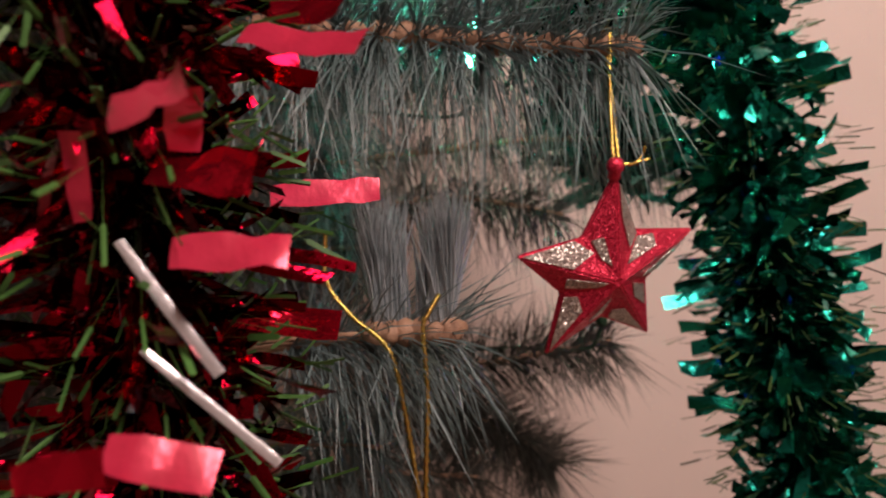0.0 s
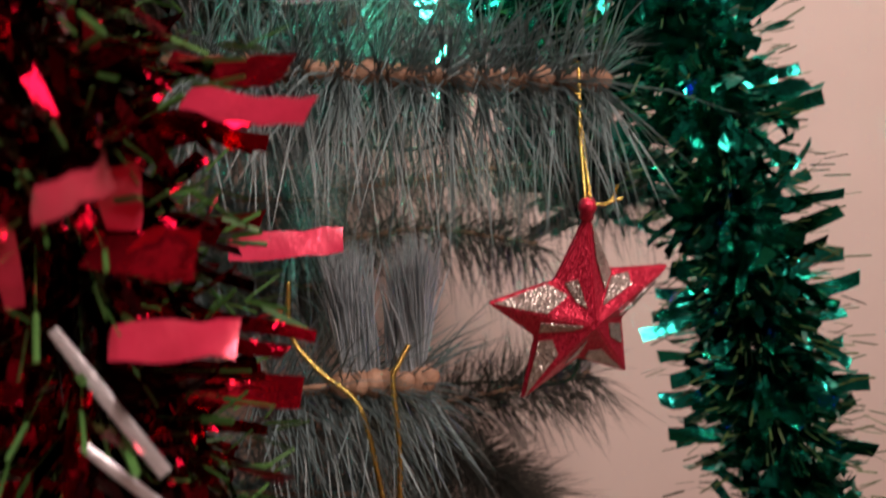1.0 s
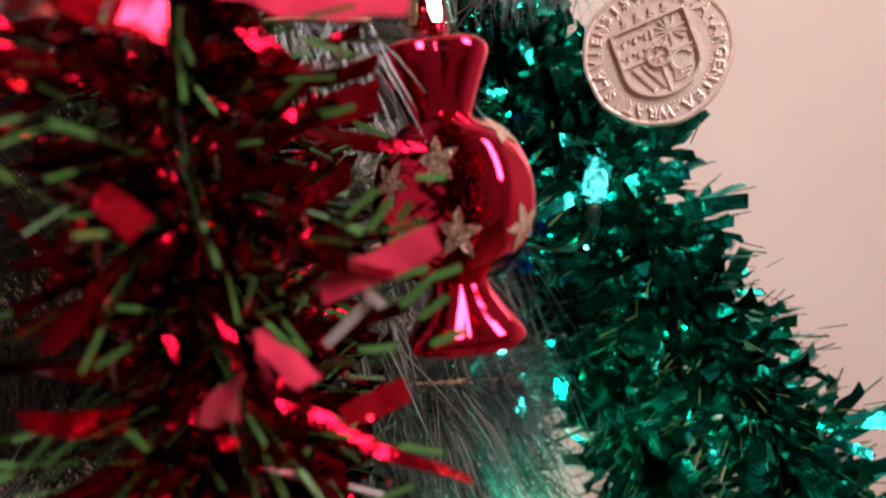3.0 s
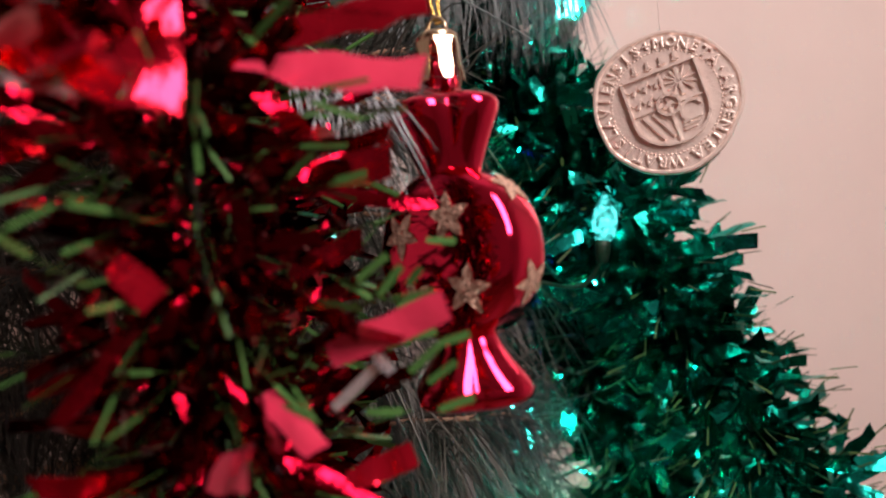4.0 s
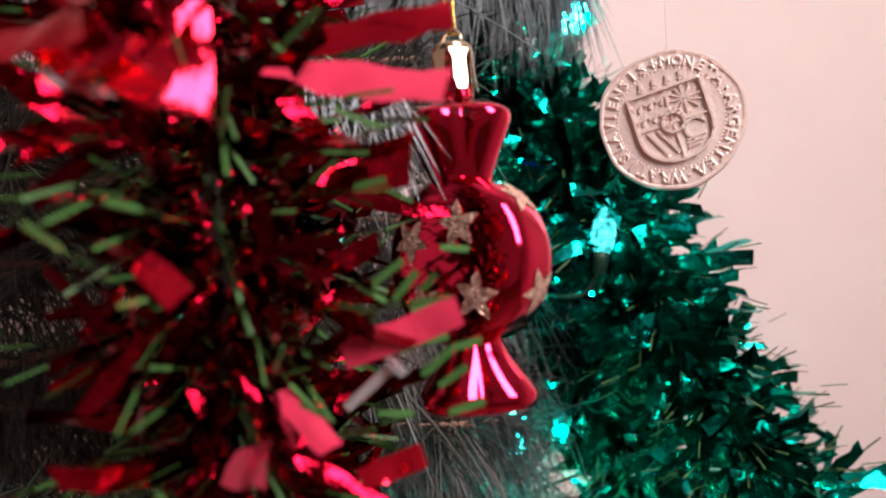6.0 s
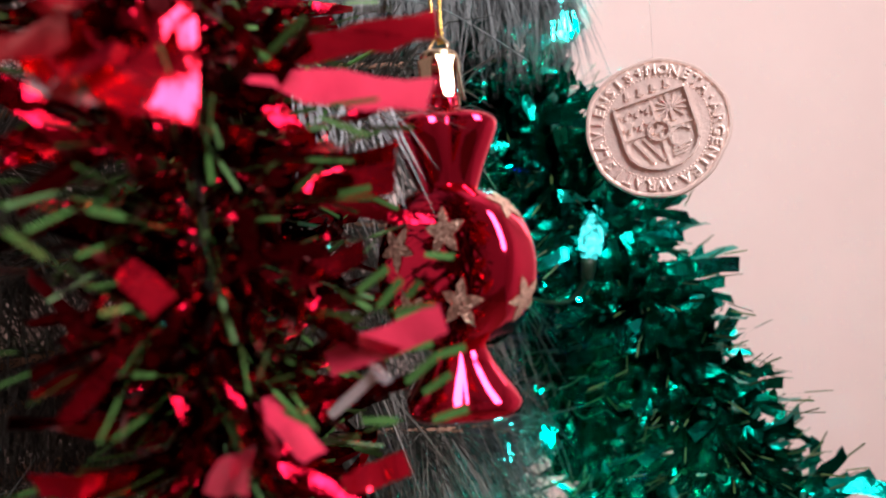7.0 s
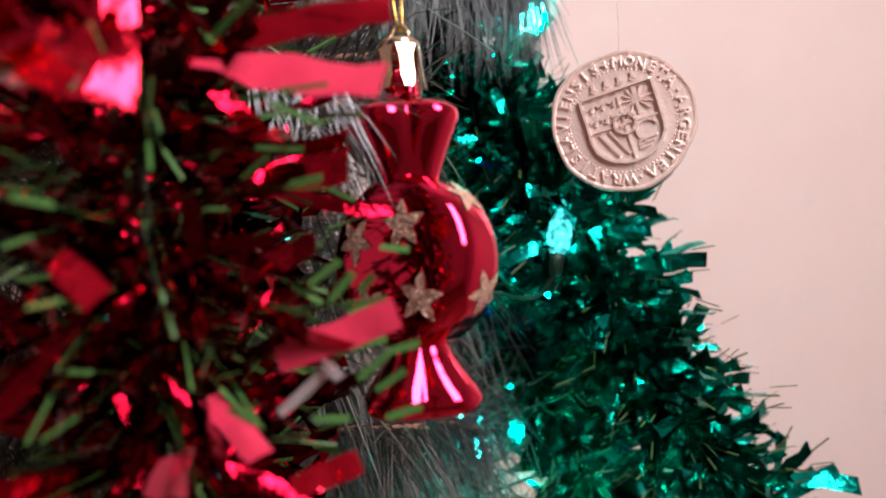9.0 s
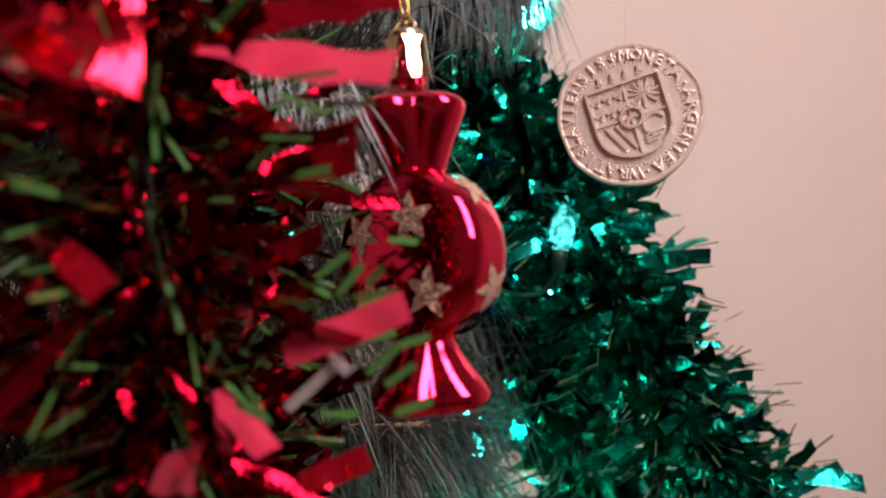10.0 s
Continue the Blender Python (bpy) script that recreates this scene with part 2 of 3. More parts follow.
def fir_branch(points, needles, length, droop=0.25, lean=0.5, toward=(0, 0, 0), bare=0.0, knots=0, radius=0.0004, thick=0.0022, mat=None):
    """One bough: a tapered twig, knots where tufts sit, and long needles round it. Points in the world."""
    line = [p - TRUNK for p in spline(points, 24)]
    v, f = tube_data(line, [thick * (1.15 - 0.5 * i / 24) for i in range(25)], 7)
    bough = link_mesh("branch", v, f, M_BARK, tree, "brown twig", smooth=True)
    verts, faces = [], []
    pull = Vector(toward)
    for i in range(needles):
        s = bare + (1 - bare) * rng.random()
        if knots:
            s = min(1, max(bare, (round(s * knots) + rng.gauss(0, 0.16)) / knots))
        i0 = min(int(s * 24), 23)
        axis = (line[i0 + 1] - line[i0]).normalized()
        p = line[i0].lerp(line[i0 + 1], s * 24 - i0)
        u = axis.orthogonal().normalized()
        a = rng.uniform(0, 2 * math.pi)
        side = u * math.cos(a) + axis.cross(u) * math.sin(a)
        way = (side + axis * rng.gauss(lean, 0.3) + pull * rng.uniform(0.5, 1.2)).normalized()
        needle_data(verts, faces, p, way, length * rng.uniform(0.6, 1.15), radius * rng.uniform(0.8, 1.2), Vector((rng.gauss(0, 0.1), rng.gauss(0, 0.1), -droop * rng.uniform(0.3, 1.6))))
    link_mesh("needles", verts, faces, mat or M_NEEDLE, bough, "long grey-green plastic needles", kind="stuff")
    if knots:
        for i in range(knots + 1):
            s = bare + (1 - bare) * i / knots
            i0 = min(int(s * 24), 23)
            p = line[i0].lerp(line[i0 + 1], s * 24 - i0)
            bm = lathe([(0.0010, -0.0075), (0.0040, -0.0045), (0.0058, 0.0), (0.0046, 0.0035), (0.0014, 0.0075)], 8, 3, 0.25)
            axis = (line[i0 + 1] - line[i0]).normalized()
            bmesh.ops.transform(bm, matrix=Matrix.Translation(p) @ axis.to_track_quat("Z", "Y").to_matrix().to_4x4() @ pose(0, 0, 0, rng.uniform(-20, 20), rng.uniform(-20, 20), rng.uniform(0, 360)), verts=bm.verts)
            part("knot", bm, M_BARK, bough, "light brown tuft base")
    return bough


# boughs that stand clear
fir_branch([(-0.30, 0.40, 1.10), (-0.12, 0.33, 1.098), (-0.035, 0.32, 1.093), (0.02, 0.32, 1.089), (0.079, 0.32, 1.087)], 1500, 0.056, 0.42, 0.15, knots=15, bare=0.3, thick=0.0026)
fir_branch([(-0.30, 0.38, 0.93), (-0.12, 0.33, 0.955), (-0.05, 0.315, 0.963), (0.003, 0.31, 0.966)], 1000, 0.056, 0.04, 0.0, (0, -0.3, 8.0), knots=5, bare=0.80, radius=0.0006, thick=0.0015, mat=M_NEEDLE_PALE)
fir_branch([(-0.30, 0.385, 0.925), (-0.12, 0.335, 0.95), (-0.05, 0.32, 0.960), (0.003, 0.315, 0.964)], 420, 0.055, 0.2, 0.5, (0.1, -0.1, -0.4), bare=0.55)
# three far boughs, their backlit darkness given by the needle colour
fir_branch([(-0.28, 0.44, 0.88), (-0.08, 0.43, 0.915), (0.02, 0.42, 0.935), (0.095, 0.42, 0.948)], 1300, 0.042, 0.15, 0.45, bare=0.3, radius=0.0003, mat=M_NEEDLE_SHADED)
fir_branch([(-0.25, 0.44, 0.84), (-0.05, 0.44, 0.90), (0.02, 0.44, 0.90), (0.065, 0.44, 0.872)], 1600, 0.042, 0.3, 0.5, bare=0.3, radius=0.0003, mat=M_NEEDLE_SHADED)
fir_branch([(-0.28, 0.45, 1.04), (-0.05, 0.45, 1.055), (0.06, 0.44, 1.065), (0.135, 0.43, 1.062)], 1100, 0.045, 0.7, 0.3, bare=0.25, radius=0.0003, mat=M_NEEDLE_SHADED)
fir_branch([(-0.28, 0.42, 1.17), (-0.1, 0.41, 1.185), (-0.03, 0.41, 1.185), (0.01, 0.41, 1.178)], 1000, 0.044, 0.5, 0.4, bare=0.25, mat=M_NEEDLE_HALF_SHADED)
fir_branch([(-0.25, 0.46, 1.22), (-0.08, 0.47, 1.235), (-0.02, 0.47, 1.235), (0.02, 0.46, 1.225)], 1100, 0.038, 0.4, 0.4, bare=0.2, radius=0.0003, mat=M_NEEDLE_HALF_SHADED)
fir_branch([(-0.28, 0.48, 1.13), (-0.1, 0.49, 1.15), (0.0, 0.49, 1.17), (0.05, 0.48, 1.175)], 800, 0.042, 0.4, 0.4, bare=0.2, radius=0.0003, mat=M_NEEDLE_HALF_SHADED)
fir_branch([(-0.30, 0.41, 1.40), (-0.12, 0.365, 1.425), (-0.01, 0.35, 1.427), (0.042, 0.35, 1.421)], 1700, 0.056, 0.3, 0.0, (0, 0, -2.8), bare=0.2, knots=14, mat=M_NEEDLE_HALF_SHADED)
fir_branch([(-0.28, 0.36, 1.32), (-0.14, 0.27, 1.322), (-0.085, 0.215, 1.315), (-0.048, 0.183, 1.302)], 70, 0.030, 0.2, 0.7, (0.25, -0.1, -1.3), bare=0.75, radius=0.00022, thick=0.0012, mat=M_NEEDLE_PALE)
fir_branch([(-0.30, 0.36, 1.40), (-0.16, 0.27, 1.412), (-0.08, 0.22, 1.412), (-0.022, 0.196, 1.405)], 400, 0.028, 0.2, 0.5, bare=0.3, radius=0.00028, mat=M_NEEDLE_HALF_SHADED)
# one long stray needle over the cap of the bauble
v, f = tube_data([p - TRUNK for p in spline([(-0.0560, 0.196, 1.3330), (-0.0347, 0.205, 1.3341), (-0.0160, 0.227, 1.3335), (0.0018, 0.250, 1.3316)], 16)], 0.00022, 5)
link_mesh("needle", v, f, M_NEEDLE, tree, "long stray needle")
# boughs that fill the depth behind them; deep and high ones coloured as shaded
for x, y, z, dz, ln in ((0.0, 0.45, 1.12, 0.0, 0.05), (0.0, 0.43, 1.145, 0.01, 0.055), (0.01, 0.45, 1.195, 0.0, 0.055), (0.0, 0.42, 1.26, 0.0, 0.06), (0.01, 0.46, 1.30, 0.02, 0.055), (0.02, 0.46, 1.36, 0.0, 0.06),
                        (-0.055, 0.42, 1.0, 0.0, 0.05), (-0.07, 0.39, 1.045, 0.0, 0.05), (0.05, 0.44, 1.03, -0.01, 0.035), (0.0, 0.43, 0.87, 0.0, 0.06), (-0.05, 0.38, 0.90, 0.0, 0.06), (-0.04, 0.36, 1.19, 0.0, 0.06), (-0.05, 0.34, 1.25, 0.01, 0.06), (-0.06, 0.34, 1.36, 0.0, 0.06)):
    fir_branch([TRUNK + Vector((0.02, 0, z - 0.04)), (x - 0.16, y, z - 0.015), (x - 0.05, y, z), (x + 0.02, y - 0.005, z + dz)], 750, ln, 0.5, 0.4, bare=0.25, mat=M_NEEDLE_SHADED if y > 0.415 or z > 1.15 else None)
# the inner boughs, all round the trunk on this side; upper ones shade-coloured
for i in range(46):
    z = 0.70 + 0.82 * (i + rng.random()) / 46
    az = radians(rng.uniform(-62, 42))
    reach = rng.uniform(0.24, 0.34) * (1.0 if abs(az) < 0.7 else 0.85)
    start = TRUNK + Vector((0.015 * math.cos(az), 0.015 * math.sin(az), z))
    end = start + Vector((reach * math.cos(az), reach * math.sin(az), rng.uniform(-0.01, 0.05)))
    mid = start.lerp(end, 0.5) + Vector((0, 0, rng.uniform(-0.005, 0.02)))
    fir_branch([start, mid, end], 560, 0.055, 0.35, 0.5, bare=0.15, radius=0.00045, mat=M_NEEDLE_SHADED if z > 1.15 else None)


# ---- garlands ----
def ribbon_mesh(name, mat, length, width, bend, twist, fold, seed, ridge=0.06, crumple=1.0):
    """A cut foil strip that runs along x, bent and twisted."""
    r = random.Random(seed)
    verts, faces = [], []
    n = 6
    wob = [r.gauss(0, 0.012 * width) for _ in range(n + 1)]
    crease = [crumple * r.gauss(0, 0.08 * width) * min(1, i) for i in range(n + 1)]
    swing = [crumple * r.gauss(0, 0.2) for _ in range(n + 1)]
    for i in range(n + 1):
        s = i / n
        a = twist * s + swing[i]
        y, z = math.cos(a) * width / 2, math.sin(a) * width / 2
        c = Vector((length * (s - 0.25 * bend * bend * s * s), wob[i], bend * length * s * s * 0.5 + 0.5 * fold * width * math.sin(7 * s) + crease[i]))
        w = 0.8 + 0.2 * min(1, 3.5 * s)
        verts += [c + Vector((0, y * w, z * w)), c + Vector((0, 0, ridge * width)), c - Vector((0, y * w, z * w))]
    for i in range(n):
        for j in (0, 1):
            a = 3 * i + j
            faces.append((a, a + 1, a + 4, a + 3))
    me = bpy.data.meshes.new(name)
    me.from_pydata([tuple(q) for q in verts], [], faces)
    me.polygons.foreach_set("use_smooth", [True] * len(me.polygons))
    me.materials.append(mat)
    return me


def garland(label, points, radius, density, near, foil, fringe, bristle, bristle_count, width, seed, silver=0, bristle_width=0.0017, crowd=1.3, slim=0.0, loose=0.3):
    """A tinsel garland: twisted wire, cut foil strips all round it and matte bristles between them."""
    r = random.Random(seed)
    n = 60
    line = spline(points, n)
    thing = holder("tinsel_garland", Matrix.Translation(line[0]), label, "tinsel garland", "tinsel garlands on the tree")
    line = [p - line[0] for p in line]
    v, f = tube_data(line, 0.0009, 6)
    link_mesh("wire", v, f, M_WIRE, thing, "twisted wire core")
    seg = [(b - a).length for a, b in zip(line, line[1:])]
    total = sum(seg)

    def spot(q):
        q *= total
        i = 0
        while i < n - 1 and q > seg[i]:
            q -= seg[i]
            i += 1
        axis = (line[i + 1] - line[i]).normalized()
        p = line[i] + axis * min(q, seg[i])
        u = axis.orthogonal().normalized()
        a = r.uniform(0, 2 * math.pi)
        side = u * math.cos(a) + axis.cross(u) * math.sin(a)
        way = (side + axis * r.gauss(0, loose) + u * r.gauss(0, loose * 0.6) + Vector((0, 0, -0.12))).normalized()
        return p + side * radius * r.uniform(-0.1, 0.22), way

    def trim(q):
        f = min(1.0, max(0.0, (q - 0.38) / 0.18))
        return Matrix.Scale(1 - slim * f * f * (3 - 2 * f), 4)

    def turn(way, spin):
        u = way.orthogonal().normalized()
        w = way.cross(u)
        y = u * math.cos(spin) + w * math.sin(spin)
        z = way.cross(y)
        return Matrix((way, y, z)).transposed().to_4x4()

    shapes = [ribbon_mesh("foil_strip", foil, radius * r.uniform(0.75, 1.12), width * r.uniform(0.75, 1.15), r.uniform(-0.9, 0.9), r.uniform(-1.8, 1.8), r.uniform(-0.3, 0.3), seed * 50 + k) for k in range(18)]
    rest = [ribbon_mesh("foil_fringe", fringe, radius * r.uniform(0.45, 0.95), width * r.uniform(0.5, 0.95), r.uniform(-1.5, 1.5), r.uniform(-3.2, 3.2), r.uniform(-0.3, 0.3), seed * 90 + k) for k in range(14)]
    count = int(total * density)
    verts, faces = [], []
    lo, hi = near
    own = 0
    for k in range(count):
        q = r.random()
        p, way = spot(q)
        m = Matrix.Translation(p) @ turn(way, r.uniform(0, 2 * math.pi)) @ trim(q)
        if lo < q < hi and own < 300:
            own += 1
            ob = new("foil_strip", r.choice(shapes))
            ob.parent = thing
            ob.matrix_basis = m
        else:
            me = r.choice(rest)
            base = len(verts)
            verts += [m @ x.co for x in me.vertices]
            faces += [tuple(base + i for i in pl.vertices) for pl in me.polygons]
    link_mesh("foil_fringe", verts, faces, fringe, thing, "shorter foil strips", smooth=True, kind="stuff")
    for me in rest:
        bpy.data.meshes.remove(me)
    verts, faces = [], []
    for k in range(bristle_count):
        q = r.random() ** crowd
        p, way = spot(q)
        m = Matrix.Translation(p) @ turn(way, r.uniform(0, 2 * math.pi)) @ trim(q)
        ln, bw, c = radius * r.uniform(0.6, 1.08), bristle_width * r.uniform(0.6, 1.1), r.gauss(0, 0.25)
        base = len(verts)
        for s, wd in ((0.05, 0.09), (0.77, 0.1), (0.79, 1.0), (1.0, 0.95)):
            z = c * ln * s * s * 0.4
            for y, dz in ((-bw / 2, 0), (bw / 2, 0), (0, bw * 0.35)):
                verts.append(m @ Vector((ln * s, y * wd, z + dz * wd)))
        for i in (0, 3, 6):
            for a, b in ((0, 1), (1, 2), (2, 0)):
                faces.append((base + i + a, base + i + b, base + i + 3 + b, base + i + 3 + a))
        faces.append((base + 9, base + 10, base + 11))
    link_mesh("bristles", verts, faces, bristle, thing, "matte yellow-green bristles", kind="stuff")
    for k in range(silver):
        p, way = spot(r.uniform(0.05, 0.95))
        me = ribbon_mesh("silver_strip", M_SILVER, radius * r.uniform(0.55, 0.85), width * 0.3, r.uniform(-0.3, 0.3), r.uniform(-0.5, 0.5), 0.05, seed * 70 + k)
        ob = new("silver_strip", me)
        ob.parent = thing
        ob.matrix_basis = Matrix.Translation(p) @ turn(way, r.uniform(0, 6.28))
        tagged(ob, "silver foil strip")
    return thing


garland("green metallic tinsel garland draped over the outer boughs",
        [(-0.10, 0.40, 1.46), (-0.03, 0.39, 1.40), (0.03, 0.385, 1.335), (0.062, 0.38, 1.282), (0.086, 0.38, 1.229), (0.118, 0.38, 1.167), (0.150, 0.385, 1.112),
         (0.163, 0.39, 1.042), (0.172, 0.39, 0.983), (0.181, 0.39, 0.923), (0.191, 0.39, 0.865), (0.198, 0.39, 0.80)],
        0.049, 4300, (0.12, 0.85), M_GREEN, M_GREEN_FRINGE, M_BRISTLE_DARK, 1700, 0.0084, 11, 0, 0.0011, 0.5)
garland("green metallic tinsel garland tucked deeper between the boughs",
        [(-0.12, 0.46, 1.42), (-0.04, 0.45, 1.39), (0.02, 0.44, 1.345), (0.045, 0.44, 1.28), (0.05, 0.45, 1.22), (0.08, 0.455, 1.16), (0.10, 0.46, 1.09), (0.11, 0.47, 1.04)],
        0.05, 2500, (0.2, 0.95), M_GREEN, M_GREEN_FRINGE, M_BRISTLE_DARK, 1200, 0.0105, 17, 0, 0.0011)
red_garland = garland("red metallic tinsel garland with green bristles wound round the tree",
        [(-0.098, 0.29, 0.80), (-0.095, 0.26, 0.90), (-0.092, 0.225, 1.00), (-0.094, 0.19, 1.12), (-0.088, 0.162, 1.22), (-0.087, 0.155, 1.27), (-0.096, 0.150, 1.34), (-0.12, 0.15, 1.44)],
        0.058, 2700, (0.1, 0.9), M_RED, M_RED_FRINGE_SHADED, M_BRISTLE, 1700, 0.0062, 23, 9, 0.0018, 1.5, 0.30, 0.65)

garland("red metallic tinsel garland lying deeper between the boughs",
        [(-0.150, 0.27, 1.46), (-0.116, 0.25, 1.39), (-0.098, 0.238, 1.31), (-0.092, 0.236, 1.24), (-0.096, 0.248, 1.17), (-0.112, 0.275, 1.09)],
        0.042, 2600, (0.1, 0.9), M_RED, M_RED_FRINGE_SHADED, M_BRISTLE, 500, 0.0062, 31, 4, 0.0015, 1.0, 0.0, 0.6)


def reaching_strip(base, tip, width, mat, bend, name="foil_strip", label="", fold=0.10):
    """One strip of the red garland from base to tip in the world, its face half towards the lamp."""
    base, tip = Vector(base), Vector(tip)
    x = (tip - base).normalized()
    z = (LAMP - tip).normalized() + Vector((0.05, -1, -0.1))
    z = (z - x * z.dot(x)).normalized()
    ob = new(name, ribbon_mesh(name, mat, (tip - base).length, width, bend, 0.12, fold, int(1000 * abs(tip.x + tip.z)), 0.05, 0.1 if mat in (M_SILVER, M_BRISTLE) else 1.0))
    ob.parent = red_garland
    ob.matrix_basis = Matrix.Translation(base - red_garland.location) @ Matrix((x, z.cross(x), z)).transposed().to_4x4()
    return tagged(ob, label)


# base, tip, width, bend and facing of the longest strips
REACHING_LOW = [
    ((-0.054, 0.2, 1.058), (-0.019, 0.185, 1.049), 0.0088, 0.10),
    ((-0.061, 0.21, 1.07), (-0.026, 0.2, 1.063), 0.0095, 0.10),
    ((-0.065, 0.28, 1.02), (-0.024, 0.28, 1.024), 0.0105, -0.15),
    ((-0.066, 0.18, 0.999), (-0.037, 0.178, 1), 0.0098, -0.15),
    ((-0.076, 0.24, 0.981), (-0.034, 0.245, 0.974), 0.0105, 0.10),
    ((-0.073, 0.16, 0.956), (-0.049, 0.16, 0.952), 0.0100, -0.15),
    ((-0.072, 0.16, 1.028), (-0.051, 0.15, 1.034), 0.0080, 0.10),
    ((-0.087, 0.15, 0.953), (-0.068, 0.15, 0.956), 0.0080, 0.10),
    ((-0.092, 0.19, 1.007), (-0.09, 0.18, 1.03), 0.0055, 0.25),
    ((-0.066, 0.19, 1.025), (-0.063, 0.18, 1.041), 0.0095, 0.25),
    ((-0.074, 0.19, 1.02), (-0.043, 0.18, 1.017), 0.0130, 0.25),
]
REACHING_MIDDLE = [
    ((-0.062, 0.15, 1.238), (-0.0385, 0.145, 1.246), 0.0062, 0.10),
    ((-0.083, 0.14, 1.22), (-0.072, 0.125, 1.223), 0.0080, 0.10),
    ((-0.06, 0.15, 1.214), (-0.047, 0.15, 1.218), 0.0050, 0.10),
    ((-0.092, 0.15, 1.178), (-0.071, 0.14, 1.152), 0.0120, 0.10),
    ((-0.08, 0.16, 1.175), (-0.062, 0.16, 1.173), 0.0090, -0.15),
    ((-0.054, 0.19, 1.146), (-0.028, 0.19, 1.151), 0.0100, 0.10),
    ((-0.075, 0.15, 1.232), (-0.064, 0.137, 1.224), 0.0050, -0.25),
]
REACHING_HIGH = [
    ((-0.104, 0.118, 1.295), (-0.089, 0.112, 1.284), 0.0120, 0.30),
    ((-0.087, 0.135, 1.309), (-0.085, 0.125, 1.283), 0.0110, -0.25),
    ((-0.066, 0.14, 1.298), (-0.0375, 0.135, 1.3005), 0.0068, 0.10),
    ((-0.073, 0.14, 1.294), (-0.0395, 0.132, 1.285), 0.0075, 0.10),
    ((-0.068, 0.16, 1.284), (-0.054, 0.14, 1.279), 0.0070, 0.10),
    ((-0.1, 0.12, 1.294), (-0.083, 0.11, 1.283), 0.0085, -0.15),
    ((-0.065, 0.16, 1.274), (-0.046, 0.15, 1.275), 0.0085, 0.10),
    ((-0.094, 0.13, 1.258), (-0.086, 0.125, 1.251), 0.0055, -0.15),
    ((-0.105, 0.118, 1.306), (-0.09, 0.108, 1.297), 0.0080, -0.15),
    ((-0.112, 0.115, 1.29), (-0.092, 0.108, 1.291), 0.0070, 0.20),
    ((-0.075, 0.15, 1.312), (-0.055, 0.14, 1.314), 0.0070, -0.10),
    ((-0.07, 0.16, 1.255), (-0.052, 0.15, 1.26), 0.0050, 0.25),
]
SILVER = [
    ((-0.101, 0.112, 1.285), (-0.086, 0.116, 1.282), 0.0032),
    ((-0.081, 0.185, 1.002), (-0.054, 0.18, 0.969), 0.0030),
    ((-0.075, 0.185, 0.975), (-0.042, 0.19, 0.945), 0.0026),
    ((-0.055, 0.33, 1.126), (0.006, 0.33, 1.13), 0.0050),
    ((-0.103, 0.12, 1.286), (-0.086, 0.12, 1.284), 0.0028),
    ((-0.062, 0.15, 1.228), (-0.051, 0.15, 1.237), 0.0022),
    ((-0.054, 0.15, 1.238), (-0.05, 0.145, 1.234), 0.0020),
]
LONG_BRISTLES = [
    ((-0.0515, 0.146, 1.2488), (-0.0466, 0.144, 1.2541)),
    ((-0.0458, 0.149, 1.2505), (-0.0429, 0.147, 1.2536)),
    ((-0.0482, 0.152, 1.2465), (-0.0405, 0.15, 1.2485)),
    ((-0.0414, 0.155, 1.2594), (-0.0355, 0.153, 1.2583)),
    ((-0.0468, 0.146, 1.234), (-0.0408, 0.144, 1.2387)),
    ((-0.0435, 0.149, 1.2314), (-0.0377, 0.147, 1.2351)),
    ((-0.0559, 0.152, 1.2264), (-0.0488, 0.15, 1.2262)),
    ((-0.0476, 0.155, 1.2397), (-0.0408, 0.153, 1.2408)),
    ((-0.0411, 0.146, 1.2388), (-0.0349, 0.144, 1.2402)),
    ((-0.0583, 0.149, 1.2721), (-0.0517, 0.147, 1.2726)),
    ((-0.0618, 0.152, 1.2887), (-0.0519, 0.15, 1.2835)),
    ((-0.0607, 0.155, 1.2984), (-0.0516, 0.153, 1.2932)),
    ((-0.0419, 0.146, 1.2265), (-0.0351, 0.144, 1.2285)),
    ((-0.0555, 0.149, 1.2522), (-0.0491, 0.147, 1.2565)),
]
for base, tip in LONG_BRISTLES:
    reaching_strip(base, tip, 0.0015, M_BRISTLE, 0.1, "bristle", "matte green bristle", 0.0)
# strips that catch the lamp get the foils coloured as lit
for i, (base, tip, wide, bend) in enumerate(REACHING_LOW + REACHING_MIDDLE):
    reaching_strip(base, tip, wide, M_RED_LIT_GLOSS if i % 3 == 1 else M_RED_LIT_SATIN, bend)
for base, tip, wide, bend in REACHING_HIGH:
    reaching_strip(base, tip, wide, M_RED_LIT_SATIN if tip[2] == 1.285 else M_RED_LIT_GLOSS, bend)
for base, tip, wide in SILVER:
    reaching_strip(base, tip, wide, M_SILVER, 0.1, "silver_strip", "silver foil strip", 0.0)


